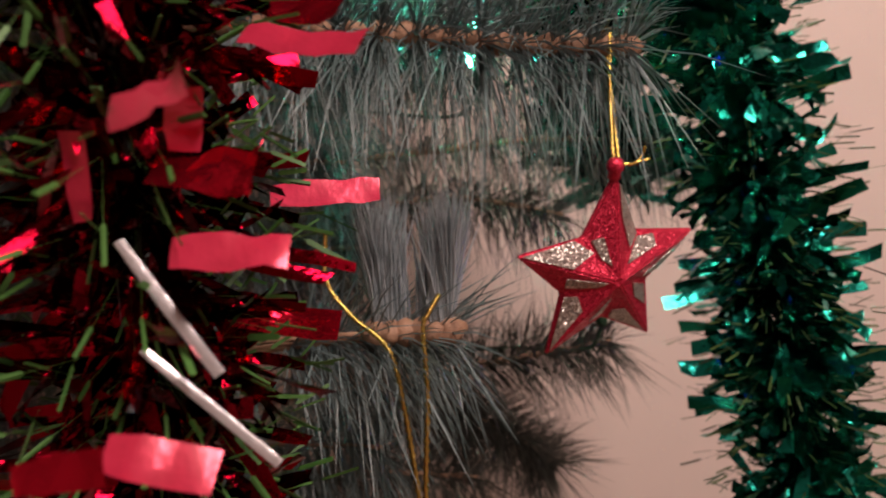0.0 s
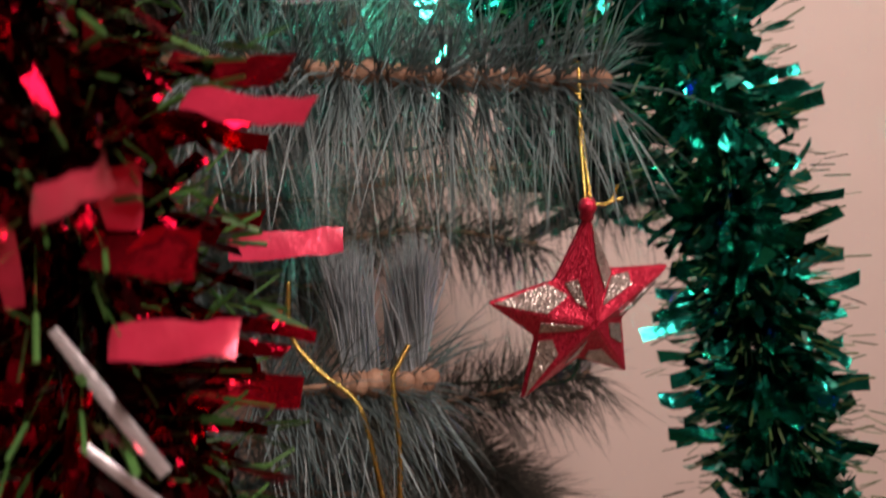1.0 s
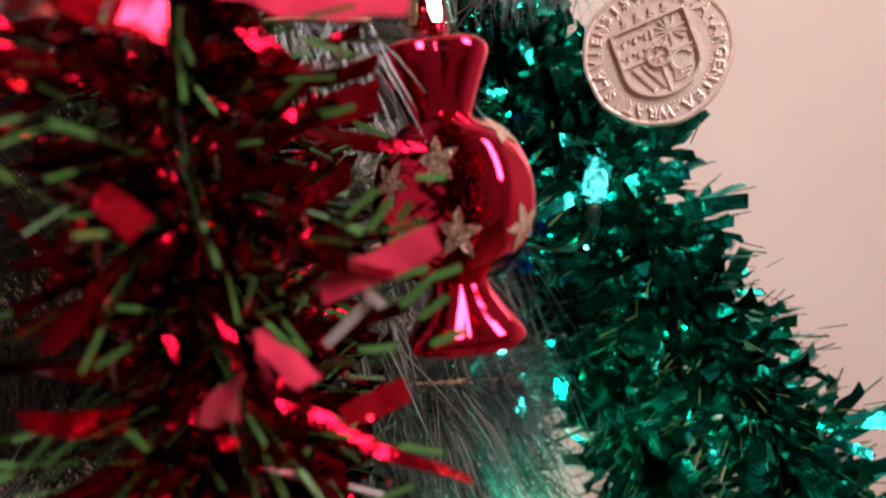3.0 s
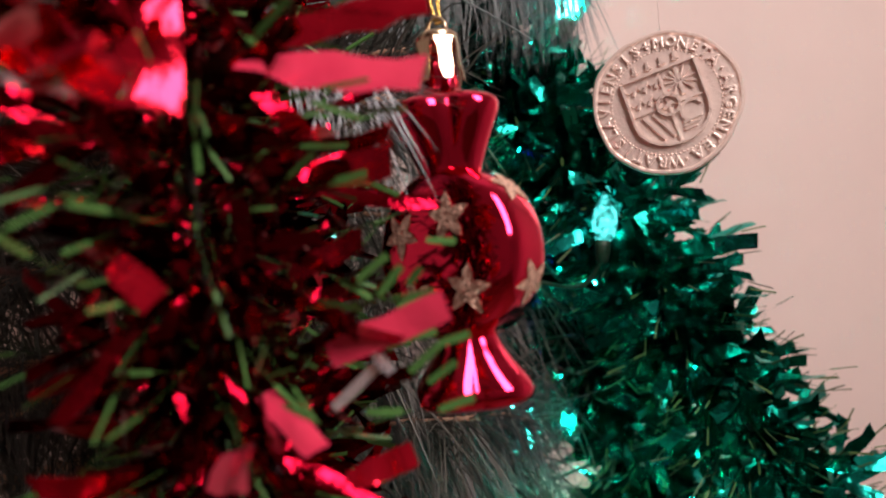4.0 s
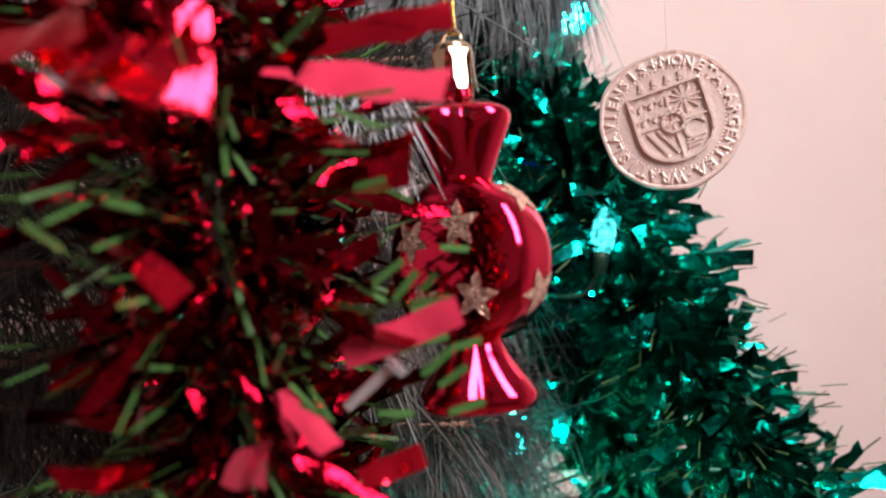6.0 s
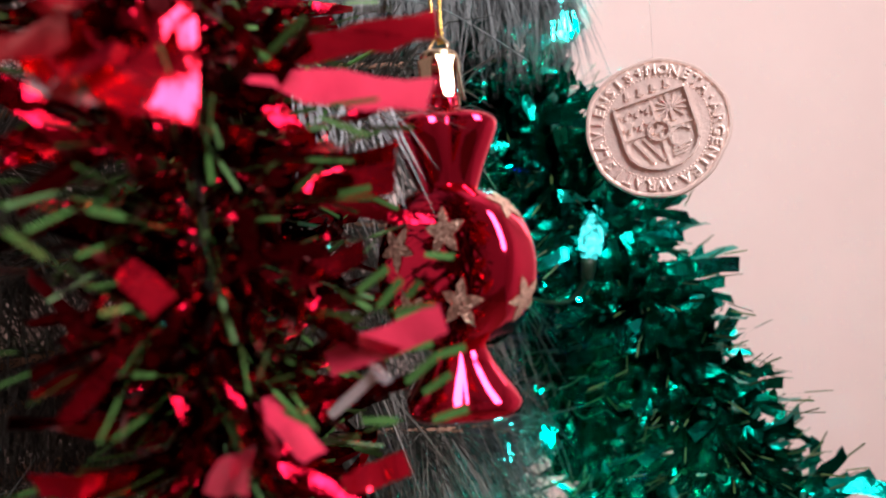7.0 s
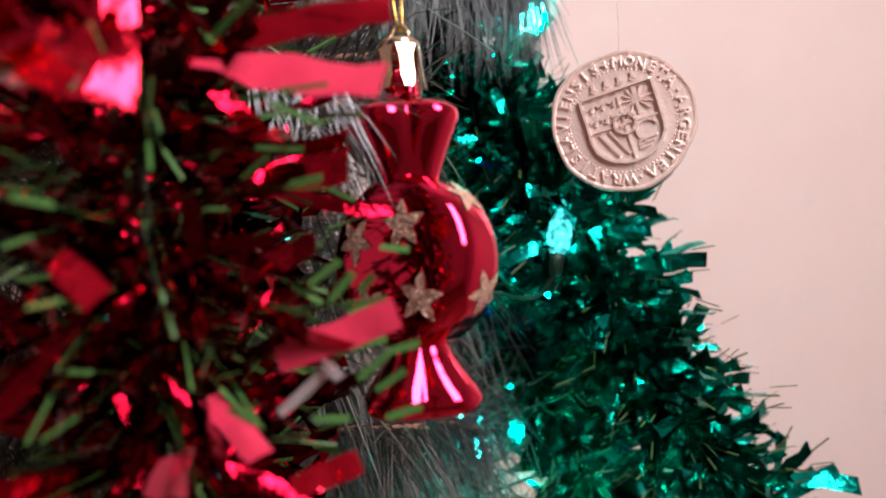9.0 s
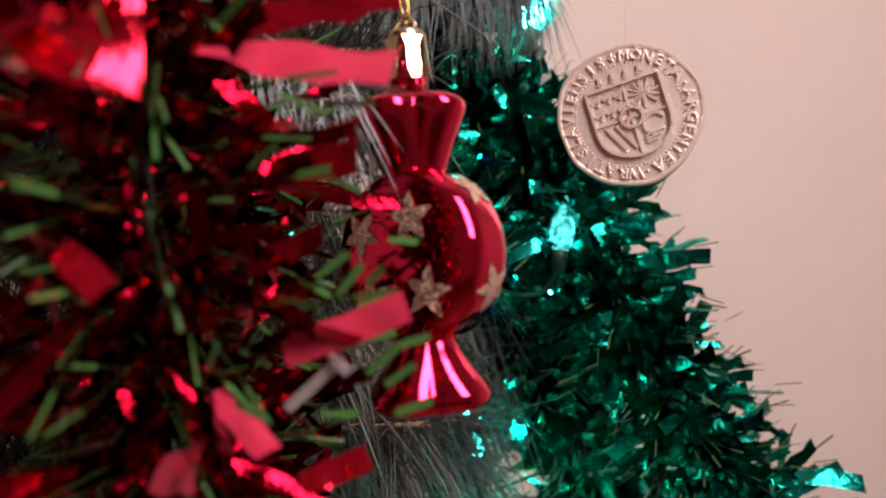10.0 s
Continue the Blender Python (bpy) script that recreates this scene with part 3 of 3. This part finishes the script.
# ---- star ornament ----
def star_ornament():
    thing = holder("star_ornament", Matrix.Translation((0.0700, 0.322, 0.9905)) @ pose(0, 0, 0, 25, 0, 0) @ pose(0, 0, 0, 0, 0, 20),
                   "red glitter star with silver patches hanging on gold cord", "ornament")
    R, r, h = 0.0450, 0.0222, 0.0125
    pts = []
    for i in range(10):
        a = math.pi / 2 + i * math.pi / 5
        q = R if i % 2 == 0 else r
        pts.append(Vector((q * math.cos(a), 0, q * math.sin(a))))
    bm = bmesh.new()
    rim_f = [bm.verts.new(p + Vector((0, -0.0012, 0))) for p in pts]
    rim_b = [bm.verts.new(p + Vector((0, 0.0012, 0))) for p in pts]
    cf, cb = bm.verts.new((0, -h, 0)), bm.verts.new((0, h, 0))
    for i in range(10):
        j = (i + 1) % 10
        bm.faces.new((rim_f[i], rim_f[j], cf))
        bm.faces.new((rim_b[j], rim_b[i], cb))
        bm.faces.new((rim_f[j], rim_f[i], rim_b[i], rim_b[j]))
    bmesh.ops.bevel(bm, geom=bm.edges[:], offset=0.0007, segments=2, affect="EDGES")
    part("body", bm, M_GL_RED, thing, "red glitter star body", smooth=False)
    front = Vector((0, -h, 0))
    f = [p + Vector((0, -0.0012, 0)) for p in pts]

    def patch(tri, corners):
        a, b, c = tri
        nrm = (b - a).cross(c - a).normalized()
        if nrm.y > 0:
            nrm = -nrm
        bm = bmesh.new()
        lo = [bm.verts.new(a + (b - a) * u + (c - a) * w + nrm * 0.0002) for u, w in corners]
        hi = [bm.verts.new(v.co + nrm * 0.0005) for v in lo]
        n = len(lo)
        bm.faces.new(hi)
        for i in range(n):
            bm.faces.new((lo[i], lo[(i + 1) % n], hi[(i + 1) % n], hi[i]))
        part("glitter_patch", bm, M_GL_SILVER, thing, "silver glitter patch", smooth=False)

    # facets by centre, inner corner and tip; the picture's left is -x
    tip = lambda k: f[2 * k]
    inner = lambda k: f[(2 * k + 1) % 10]
    patch((tip(1), inner(0), front), [(0.03, 0.02), (0.86, 0.0), (0.66, 0.32), (0.06, 0.50)])
    patch((tip(0), inner(4), front), [(0.12, 0.03), (0.92, 0.06), (0.55, 0.40), (0.2, 0.30)])
    patch((tip(0), inner(0), front), [(0.40, 0.34), (0.76, 0.16), (0.48, 0.50), (0.2, 0.72)])
    patch((tip(4), inner(4), front), [(0.66, 0.06), (0.86, 0.12), (0.34, 0.64), (0.30, 0.30)])
    patch((tip(4), inner(3), front), [(0.12, 0.04), (0.72, 0.04), (0.56, 0.34), (0.24, 0.24)])
    patch((tip(2), inner(1), front), [(0.03, 0.04), (0.88, 0.06), (0.62, 0.30), (0.2, 0.46)])
    patch((tip(1), inner(1), front), [(0.32, 0.34), (0.70, 0.16), (0.36, 0.62), (0.10, 0.84)])
    patch((tip(3), inner(2), front), [(0.08, 0.08), (0.82, 0.08), (0.6, 0.3), (0.25, 0.45)])
    patch((tip(3), inner(3), front), [(0.42, 0.16), (0.78, 0.16), (0.42, 0.56), (0.2, 0.55)])
    patch((tip(2), inner(2), front), [(0.42, 0.26), (0.66, 0.26), (0.32, 0.64)])
    bm = lathe([(0.0012, 0.0415), (0.0028, 0.0425), (0.0026, 0.045), (0.0036, 0.0465), (0.0038, 0.0485), (0.0024, 0.0508), (0.0008, 0.0513)], 12)
    part("hanging_bead", bm, M_GL_RED, thing, "red bead on the top point")
    inv = thing.matrix_world.inverted()
    top = inv @ Vector((0.0715, 0.316, 1.0905))
    eye = Vector((0, 0, 0.049))
    a = cord("gold_cord", [eye + Vector((-0.001, 0, 0)), eye.lerp(top, 0.5) + Vector((-0.0016, 0, 0)), top + Vector((-0.0006, 0, 0)), top + Vector((0.0, 0.004, 0.002)), top + Vector((0.0008, 0.008, 0)),
                               eye.lerp(top, 0.5) + Vector((0.0016, 0.004, 0)), eye + Vector((0.0014, 0, 0))], 0.0009, M_GOLD, thing, 110, "twisted gold cord loop", 0.22)
    cord("cord_end", [eye + Vector((0.001, -0.002, 0)), eye + Vector((0.006, -0.004, 0.0005)), eye + Vector((0.010, -0.003, 0.003)), eye + Vector((0.011, -0.003, 0.007))], 0.0006, M_GOLD, thing, 20, "frayed gold cord end", 0.25)
    cord("cord_end", [eye + Vector((0.004, -0.004, 0)), eye + Vector((0.009, -0.005, 0.0015)), eye + Vector((0.0125, -0.005, 0.002))], 0.0006, M_GOLD, thing, 14, "frayed gold cord end", 0.25)
    return thing


star_ornament()


# ---- candy ornament ----
PUCK_R, PUCK_T, PUCK_N = 0.0228, 0.0108, 3.8


def puck_w(rad):
    return PUCK_T * max(0.0, 1 - (rad / PUCK_R) ** PUCK_N) ** (1 / PUCK_N)


def puck_r(w):
    return PUCK_R * max(0.0, 1 - (abs(w) / PUCK_T) ** PUCK_N) ** (1 / PUCK_N)


def flat_star(size, spin, lift):
    """Outline and inner points of a five-pointed star, as (u, w) with slightly wavy sides."""
    out = []
    for i in range(20):
        a = spin + i * math.pi / 10
        q = (size, size * 0.66, size * 0.42, size * 0.66)[i % 4] * (1 + 0.05 * math.sin(5.3 * i + spin))
        out.append((q * math.cos(a), q * math.sin(a)))
    return out


def candy_ornament():
    thing = holder("candy_ornament", pose(-0.0323, 0.197, 1.2583, 0, -1.0, 0) @ pose(0, 0, 0, 0, 0, -43), "shiny red wrapped-candy bauble with glitter stars hanging", "ornament")
    # the round sweet; its axis lies along y
    prof = [(0.0003, -PUCK_T)]
    for i in range(1, 40):
        a = math.pi * i / 40
        c, s = math.cos(a), math.sin(a)
        k = (abs(c) ** PUCK_N + abs(s) ** PUCK_N) ** (-1 / PUCK_N)
        prof.append((PUCK_R * s * k, -PUCK_T * c * k))
    prof.append((0.0003, PUCK_T))
    bm = lathe(prof, 72)
    bmesh.ops.rotate(bm, verts=bm.verts, matrix=Matrix.Rotation(radians(90), 3, "X"))
    part("round_body", bm, M_CANDY, thing, "round shiny red middle")
    up = [(0.0082, 0.0185), (0.0082, 0.0208), (0.0086, 0.0222), (0.0098, 0.0256), (0.0114, 0.0296), (0.0127, 0.0328), (0.0135, 0.0350), (0.0138, 0.0364), (0.0136, 0.0377), (0.0128, 0.0389), (0.0112, 0.0399),
          (0.0088, 0.0407), (0.0066, 0.0416), (0.0052, 0.0430), (0.0047, 0.0448), (0.0046, 0.0520)]
    part("wrapper_end", lathe(up, 80, 4, 0.23, 1.6), M_CANDY, thing, "pleated upper wrapper end")
    low = [(0.0074, -0.0185), (0.0075, -0.0214), (0.0088, -0.0242), (0.0112, -0.0278), (0.0134, -0.0310), (0.0148, -0.0332), (0.0154, -0.0347), (0.0153, -0.0362), (0.0145, -0.0377), (0.0126, -0.0389), (0.0094, -0.0396), (0.0030, -0.0399)]
    part("wrapper_end", lathe(low[::-1], 72, 4, 0.15, 1.4), M_CANDY, thing, "pleated lower wrapper end")

    def put_star(place):
        bm = bmesh.new()
        outline = flat_star(0.0066, place[3], 0)
        mid = bm.verts.new(place[0](0, 0))
        ring = [bm.verts.new(place[0](u * 0.5, w * 0.5)) for u, w in outline]
        edge = [bm.verts.new(place[0](u, w)) for u, w in outline]
        for i in range(20):
            j = (i + 1) % 20
            bm.faces.new((mid, ring[i], ring[j]))
            bm.faces.new((ring[i], edge[i], edge[j], ring[j]))
        part("glitter_star", bm, M_GL_GOLD, thing, "champagne glitter star", smooth=False)

    def on_face(cu, cz):
        def at(u, w):
            x, z = cu + u, cz + w
            return Vector((x, -puck_w(min(math.hypot(x, z), PUCK_R * 0.99)) - 0.0003, z))
        return at

    def on_rim(angle, cy):
        def at(u, w):
            a = angle + w / PUCK_R
            y = cy + u
            q = puck_r(min(abs(y), PUCK_T * 0.97)) + 0.0003
            return Vector((q * math.cos(a), y, q * math.sin(a)))
        return at

    for cu, cz, spin in ((0.0062, 0.0086, 0.35), (-0.0102, 0.0062, 0.9), (0.0098, -0.0094, 0.1), (-0.0072, -0.0110, 0.6)):
        put_star((on_face(cu, cz), 0, 0, spin))
    for ang, cy, spin in ((0.72, 0.001, 0.3), (-0.42, 0.001, 0.8), (-1.5, 0.0, 0.2), (1.9, 0.0, 0.5), (3.0, 0.0, 0.1)):
        put_star((on_rim(ang, cy), 0, 0, spin))
    # the crowned cap: a top disc with prongs and a wire loop
    cap = part("cap", lathe([(0.0048, 0.0556), (0.0053, 0.0558), (0.0055, 0.0566), (0.0054, 0.0576), (0.0047, 0.0584), (0.0030, 0.0588), (0.0012, 0.0589)], 32), M_CAP, thing, "pale gold metal cap")
    for k in range(6):
        bm = bmesh.new()
        for s in range(5):
            z = 0.0562 - 0.0112 * s / 4
            wd = (0.0026, 0.0017, 0.0017, 0.0018, 0.0011)[s]
            q = 0.0050 + 0.0011 * (s / 4) ** 2
            for y in (-wd, wd):
                for dq in (0, 0.0004):
                    bm.verts.new((q + dq, y, z))
        bm.verts.ensure_lookup_table()
        for s in range(4):
            a = 4 * s
            for i, j in ((0, 1), (1, 3), (3, 2), (2, 0)):
                bm.faces.new([bm.verts[x] for x in (a + i, a + j, a + j + 4, a + i + 4)])
        bm.faces.new([bm.verts[x] for x in (16, 17, 19, 18)])
        bmesh.ops.rotate(bm, verts=bm.verts, matrix=Matrix.Rotation(2 * math.pi * (k + 0.45) / 6, 3, "Z"))
        part("prong", bm, M_CAP, cap, "", smooth=False)
    cord("wire_loop", [(-0.0028, 0, 0.0582), (-0.0032, 0, 0.0604), (0, 0, 0.0632), (0.0032, 0, 0.0604), (0.0028, 0, 0.0582)], 0.0006, M_CAP, thing, 24, "pale gold wire loop")
    cord("gold_cord", [(0.0005, 0, 0.0610), (-0.002, 0.001, 0.070), (-0.004, 0.002, 0.095), (-0.001, 0.000, 0.150), (-0.001, 0.004, 0.095), (0.000, 0.002, 0.070), (0.0008, 0.001, 0.0612)], 0.0005, M_GOLD, thing, 70, "thin gold cord", 0.2)
    return thing


candy_ornament()


# ---- coin ornament ----
def letter_mesh(ch, size, depth):
    cu = bpy.data.curves.new("letter", "FONT")
    cu.body, cu.size, cu.extrude, cu.align_x = ch, size, depth, "CENTER"
    cu.resolution_u = 2
    cu.bevel_depth, cu.bevel_resolution = 0.00016, 1
    tmp = new("letter", cu)
    bpy.context.view_layer.update()
    me = bpy.data.meshes.new_from_object(tmp.evaluated_get(bpy.context.evaluated_depsgraph_get()))
    bpy.data.objects.remove(tmp)
    return me


def coin_ornament():
    R, T = 0.0232, 0.0011
    thing = holder("coin_ornament", pose(0.0402, 0.236, 1.3030, 90, 0, -20) @ pose(0, 0, 0, 0, 0, 13), "large silver-coloured coin replica hanging on a clear thread", "coin")
    rr = random.Random(4)
    prof = [(0.0004, -T), (R * 0.985, -T), (R, -T * 0.6), (R, T * 0.85), (R * 0.985, T * 1.3), (R * 0.955, T * 1.3), (R * 0.935, T * 0.75), (0.0004, T * 0.75)]
    bm = lathe(prof, 96)
    for v in bm.verts:
        a = math.atan2(v.co.y, v.co.x)
        k = 1 + 0.012 * math.sin(3 * a + 1) + 0.010 * math.sin(5 * a + 2.2) + 0.006 * math.sin(11 * a)
        v.co.x *= k
        v.co.y *= k
    part("disc", bm, M_COIN, thing, "uneven hammered coin disc", smooth=False)
    z = T * 0.75

    def beads(rad, n, size, a0=0, a1=2 * math.pi):
        verts, faces = [], []
        for i in range(n):
            a = a0 + (a1 - a0) * i / n
            c = Vector((rad * math.cos(a), rad * math.sin(a), z))
            k = len(verts)
            for j in range(5):
                verts.append(c + Vector((size * math.cos(j * 1.2566), size * math.sin(j * 1.2566), -0.0001)))
            verts.append(c + Vector((0, 0, size * 1.5)))
            faces += [(k + j, k + (j + 1) % 5, k + 5) for j in range(5)]
        return link_mesh("bead_ring", verts, faces, M_COIN, thing, "ring of raised beads", kind="stuff")

    beads(R * 0.73, 84, 0.00040)
    # the legend round the edge
    words = "MONETA\u00b7ARGENTEA\u00b7WRATISLAVIENSIS+"
    verts, faces = [], []
    for i, ch in enumerate(words):
        ang = radians(-11 - 360 * i / len(words)) + math.pi / 2
        me = letter_mesh(ch, 0.0047, 0.0006)
        m = Matrix.Translation((R * 0.765 * math.cos(ang), R * 0.765 * math.sin(ang), z)) @ Matrix.Rotation(ang - math.pi / 2, 4, "Z") @ Matrix.Diagonal((1.0, 0.98, 1, 1))
        k = len(verts)
        verts += [m @ q.co for q in me.vertices]
        faces += [tuple(k + j for j in pl.vertices) for pl in me.polygons]
        bpy.data.meshes.remove(me)
    link_mesh("legend", verts, faces, M_COIN, thing, "raised lettering round the edge", kind="stuff")

    def bar(verts, faces, pts, w, hgt=0.0008):
        line = [Vector((1.2 * x + 0.0004, 1.12 * y, z)) for x, y in pts]
        for a, b in zip(line, line[1:]):
            d = (b - a).normalized()
            s = Vector((-d.y, d.x, 0)) * w / 2
            k = len(verts)
            a2, b2 = a - d * w * 0.4, b + d * w * 0.4
            verts += [a2 - s, a2 + s, b2 + s, b2 - s]
            verts += [q + Vector((0, 0, hgt)) - (q - (a2 + b2) / 2) * 0.08 for q in (a2 - s, a2 + s, b2 + s, b2 - s)]
            faces += [(k + 4, k + 5, k + 6, k + 7)] + [(k + i, k + (i + 1) % 4, k + 4 + (i + 1) % 4, k + 4 + i) for i in range(4)]

    # shield outline with its quarters
    verts, faces = [], []
    W, top, bot = 0.0098, 0.0092, -0.0125
    curve = [(-W, top), (-W, -0.004)] + [(-W * math.cos(a), -0.004 + (bot + 0.004) * math.sin(a) * 1.0) for a in [k * math.pi / 10 for k in range(1, 10)]] + [(W, -0.004), (W, top), (-W, top)]
    bar(verts, faces, curve, 0.0009, 0.0014)
    bar(verts, faces, [(0, top), (0, bot)], 0.0006)
    bar(verts, faces, [(-W, -0.0012), (W, -0.0012)], 0.0006)
    link_mesh("shield", verts, faces, M_COIN, thing, "raised shield outline")
    verts, faces = [], []
    for x0 in (-0.0072, -0.0045):
        bar(verts, faces, [(x0, -0.0022), (x0 + 0.0036, -0.0100)], 0.0009)
    for k in range(5):
        bar(verts, faces, [(0.0048, 0.0045), (0.0048 + 0.0042 * math.cos(-0.9 + 0.5 * k), 0.0045 + 0.0042 * math.sin(-0.9 + 0.5 * k))], 0.0005)
        bar(verts, faces, [(0.0044, 0.0045), (0.0044 - 0.0034 * math.cos(-0.9 + 0.5 * k), 0.0045 + 0.0038 * math.sin(-0.9 + 0.5 * k))], 0.0005)
    bar(verts, faces, [(0.0046, 0.0085), (0.0046, 0.0005)], 0.0012)
    for k in range(9):
        a = 0.5 + k * 0.42
        bar(verts, faces, [(0.0052 + 0.003 * math.cos(a), -0.0048 + 0.003 * math.sin(a)), (0.0052 + 0.003 * math.cos(a + 0.42), -0.0048 + 0.003 * math.sin(a + 0.42))], 0.0009)
    for k in range(3):
        bar(verts, faces, [(0.002, -0.0075 - 0.001 * k), (0.0070 - 0.001 * k, -0.0068 - 0.0012 * k)], 0.0006)
    for k in range(6):
        x, y = -0.0075 + 0.0030 * (k % 3), 0.0062 - 0.0042 * (k // 3)
        bar(verts, faces, [(x - 0.001, y), (x + 0.001, y + 0.0012)], 0.0013)
        bar(verts, faces, [(x, y - 0.0012), (x + 0.0006, y + 0.0002)], 0.0009)
    for k in range(12):
        a = k * math.pi / 6
        bar(verts, faces, [(0.0029 * math.cos(a), -0.0012 + 0.0029 * math.sin(a)), (0.0029 * math.cos(a + 0.53), -0.0012 + 0.0029 * math.sin(a + 0.53))], 0.0009, 0.0015)
    bar(verts, faces, [(-0.001, -0.0016), (0.001, -0.0006)], 0.0012, 0.0013)
    for k in range(4):
        bar(verts, faces, [(-0.0055 + 0.0036 * k, 0.0106), (-0.0053 + 0.0036 * k, 0.0126)], 0.0011)
        bar(verts, faces, [(-0.0062 + 0.0036 * k, 0.0108), (-0.0046 + 0.0036 * k, 0.0108)], 0.0005)
    link_mesh("heraldic_relief", verts, faces, M_COIN, thing, "raised heraldic relief", kind="stuff")
    inv = thing.matrix_world.inverted()
    cord("thread", [inv @ Vector(p) for p in ((0.0408, 0.2365, 1.3245), (0.0414, 0.238, 1.350), (0.0420, 0.255, 1.385), (0.046, 0.30, 1.41), (0.050, 0.350, 1.4215))], 0.00013, M_THREAD, thing, 30, "clear nylon thread")
    return thing


coin_ornament()


# ---- hanging gold cord on the lower bough ----
gold = holder("gold_cord_loop", pose(0, 0, 0), "loose twisted gold cord hanging from the bough", "cord")
cord("strand", [(-0.0475, 0.300, 1.007), (-0.0470, 0.300, 0.987), (-0.0365, 0.298, 0.973), (-0.0215, 0.298, 0.959), (-0.0150, 0.300, 0.932), (-0.0090, 0.300, 0.895), (-0.004, 0.300, 0.86)], 0.0011, M_GOLD, gold, 130, "", 0.28)
cord("strand", [(-0.0015, 0.298, 0.982), (-0.0060, 0.297, 0.974), (-0.0080, 0.297, 0.968), (-0.0062, 0.298, 0.941), (-0.0068, 0.298, 0.900), (-0.004, 0.300, 0.86)], 0.0011, M_GOLD, gold, 110, "", 0.28)


# ---- string lights ----
def bulb(place, mat, label, tilt=0):
    thing = holder("string_light", Matrix.Translation(place) @ pose(0, 0, 0, 0, tilt, 0), label, "string light", "string lights in the tree")
    part("bulb", lathe([(0.0006, 0.0150), (0.0026, 0.0100), (0.0056, 0.0030), (0.0066, -0.0030), (0.0054, -0.0090), (0.0036, -0.0120)], 8), mat, thing, "faceted drop-shaped bulb", smooth=False)
    part("socket", lathe([(0.0036, -0.0118), (0.0038, -0.0150), (0.0030, -0.0220), (0.0014, -0.0230)], 10), M_CABLE, thing, "dark green socket")
    cord("cable", [(0, 0, -0.022), (-0.01, 0.01, -0.035), (-0.05, 0.03, -0.03), (-0.13, 0.04, -0.02), (-0.2, 0.03, 0.0)], 0.0011, M_CABLE, thing, 24, "thin dark green cable")
    return thing


bulb((0.018, 0.385, 1.106), M_LED_GREEN, "glowing green bulb among the needles")
bulb((-0.012, 0.43, 1.221), M_LED_RED, "glowing red bulb among the needles", 15)
bulb((0.082, 0.40, 0.981), M_LED_BLUE, "glowing blue bulb among the needles", -10)
bulb((0.006, 0.405, 1.350), M_LED_TEAL, "glowing green bulb deep in the green tinsel", 20)
bulb((0.056, 0.412, 1.258), M_LED_TEAL, "glowing green bulb deep in the green tinsel", -15)
bulb((0.044, 0.366, 1.392), M_LED_TEAL, "glowing green bulb behind the upper needles", 10)
bulb((0.012, 0.430, 1.254), M_LED_BLUE, "glowing blue bulb among the needles", 25)
bulb((0.0500, 0.362, 1.2795), M_LED_FROST, "frosted teal bulb at the edge of the green tinsel", 10)
for place, tilt in (((0.068, 0.402, 1.262), 60), ((0.104, 0.405, 1.200), -25), ((0.030, 0.402, 1.325), 20), ((0.128, 0.405, 1.165), 70), ((0.012, 0.445, 1.165), 15)):
    bulb(place, M_LED_DIM, "glowing green bulb tucked into the green tinsel", tilt)
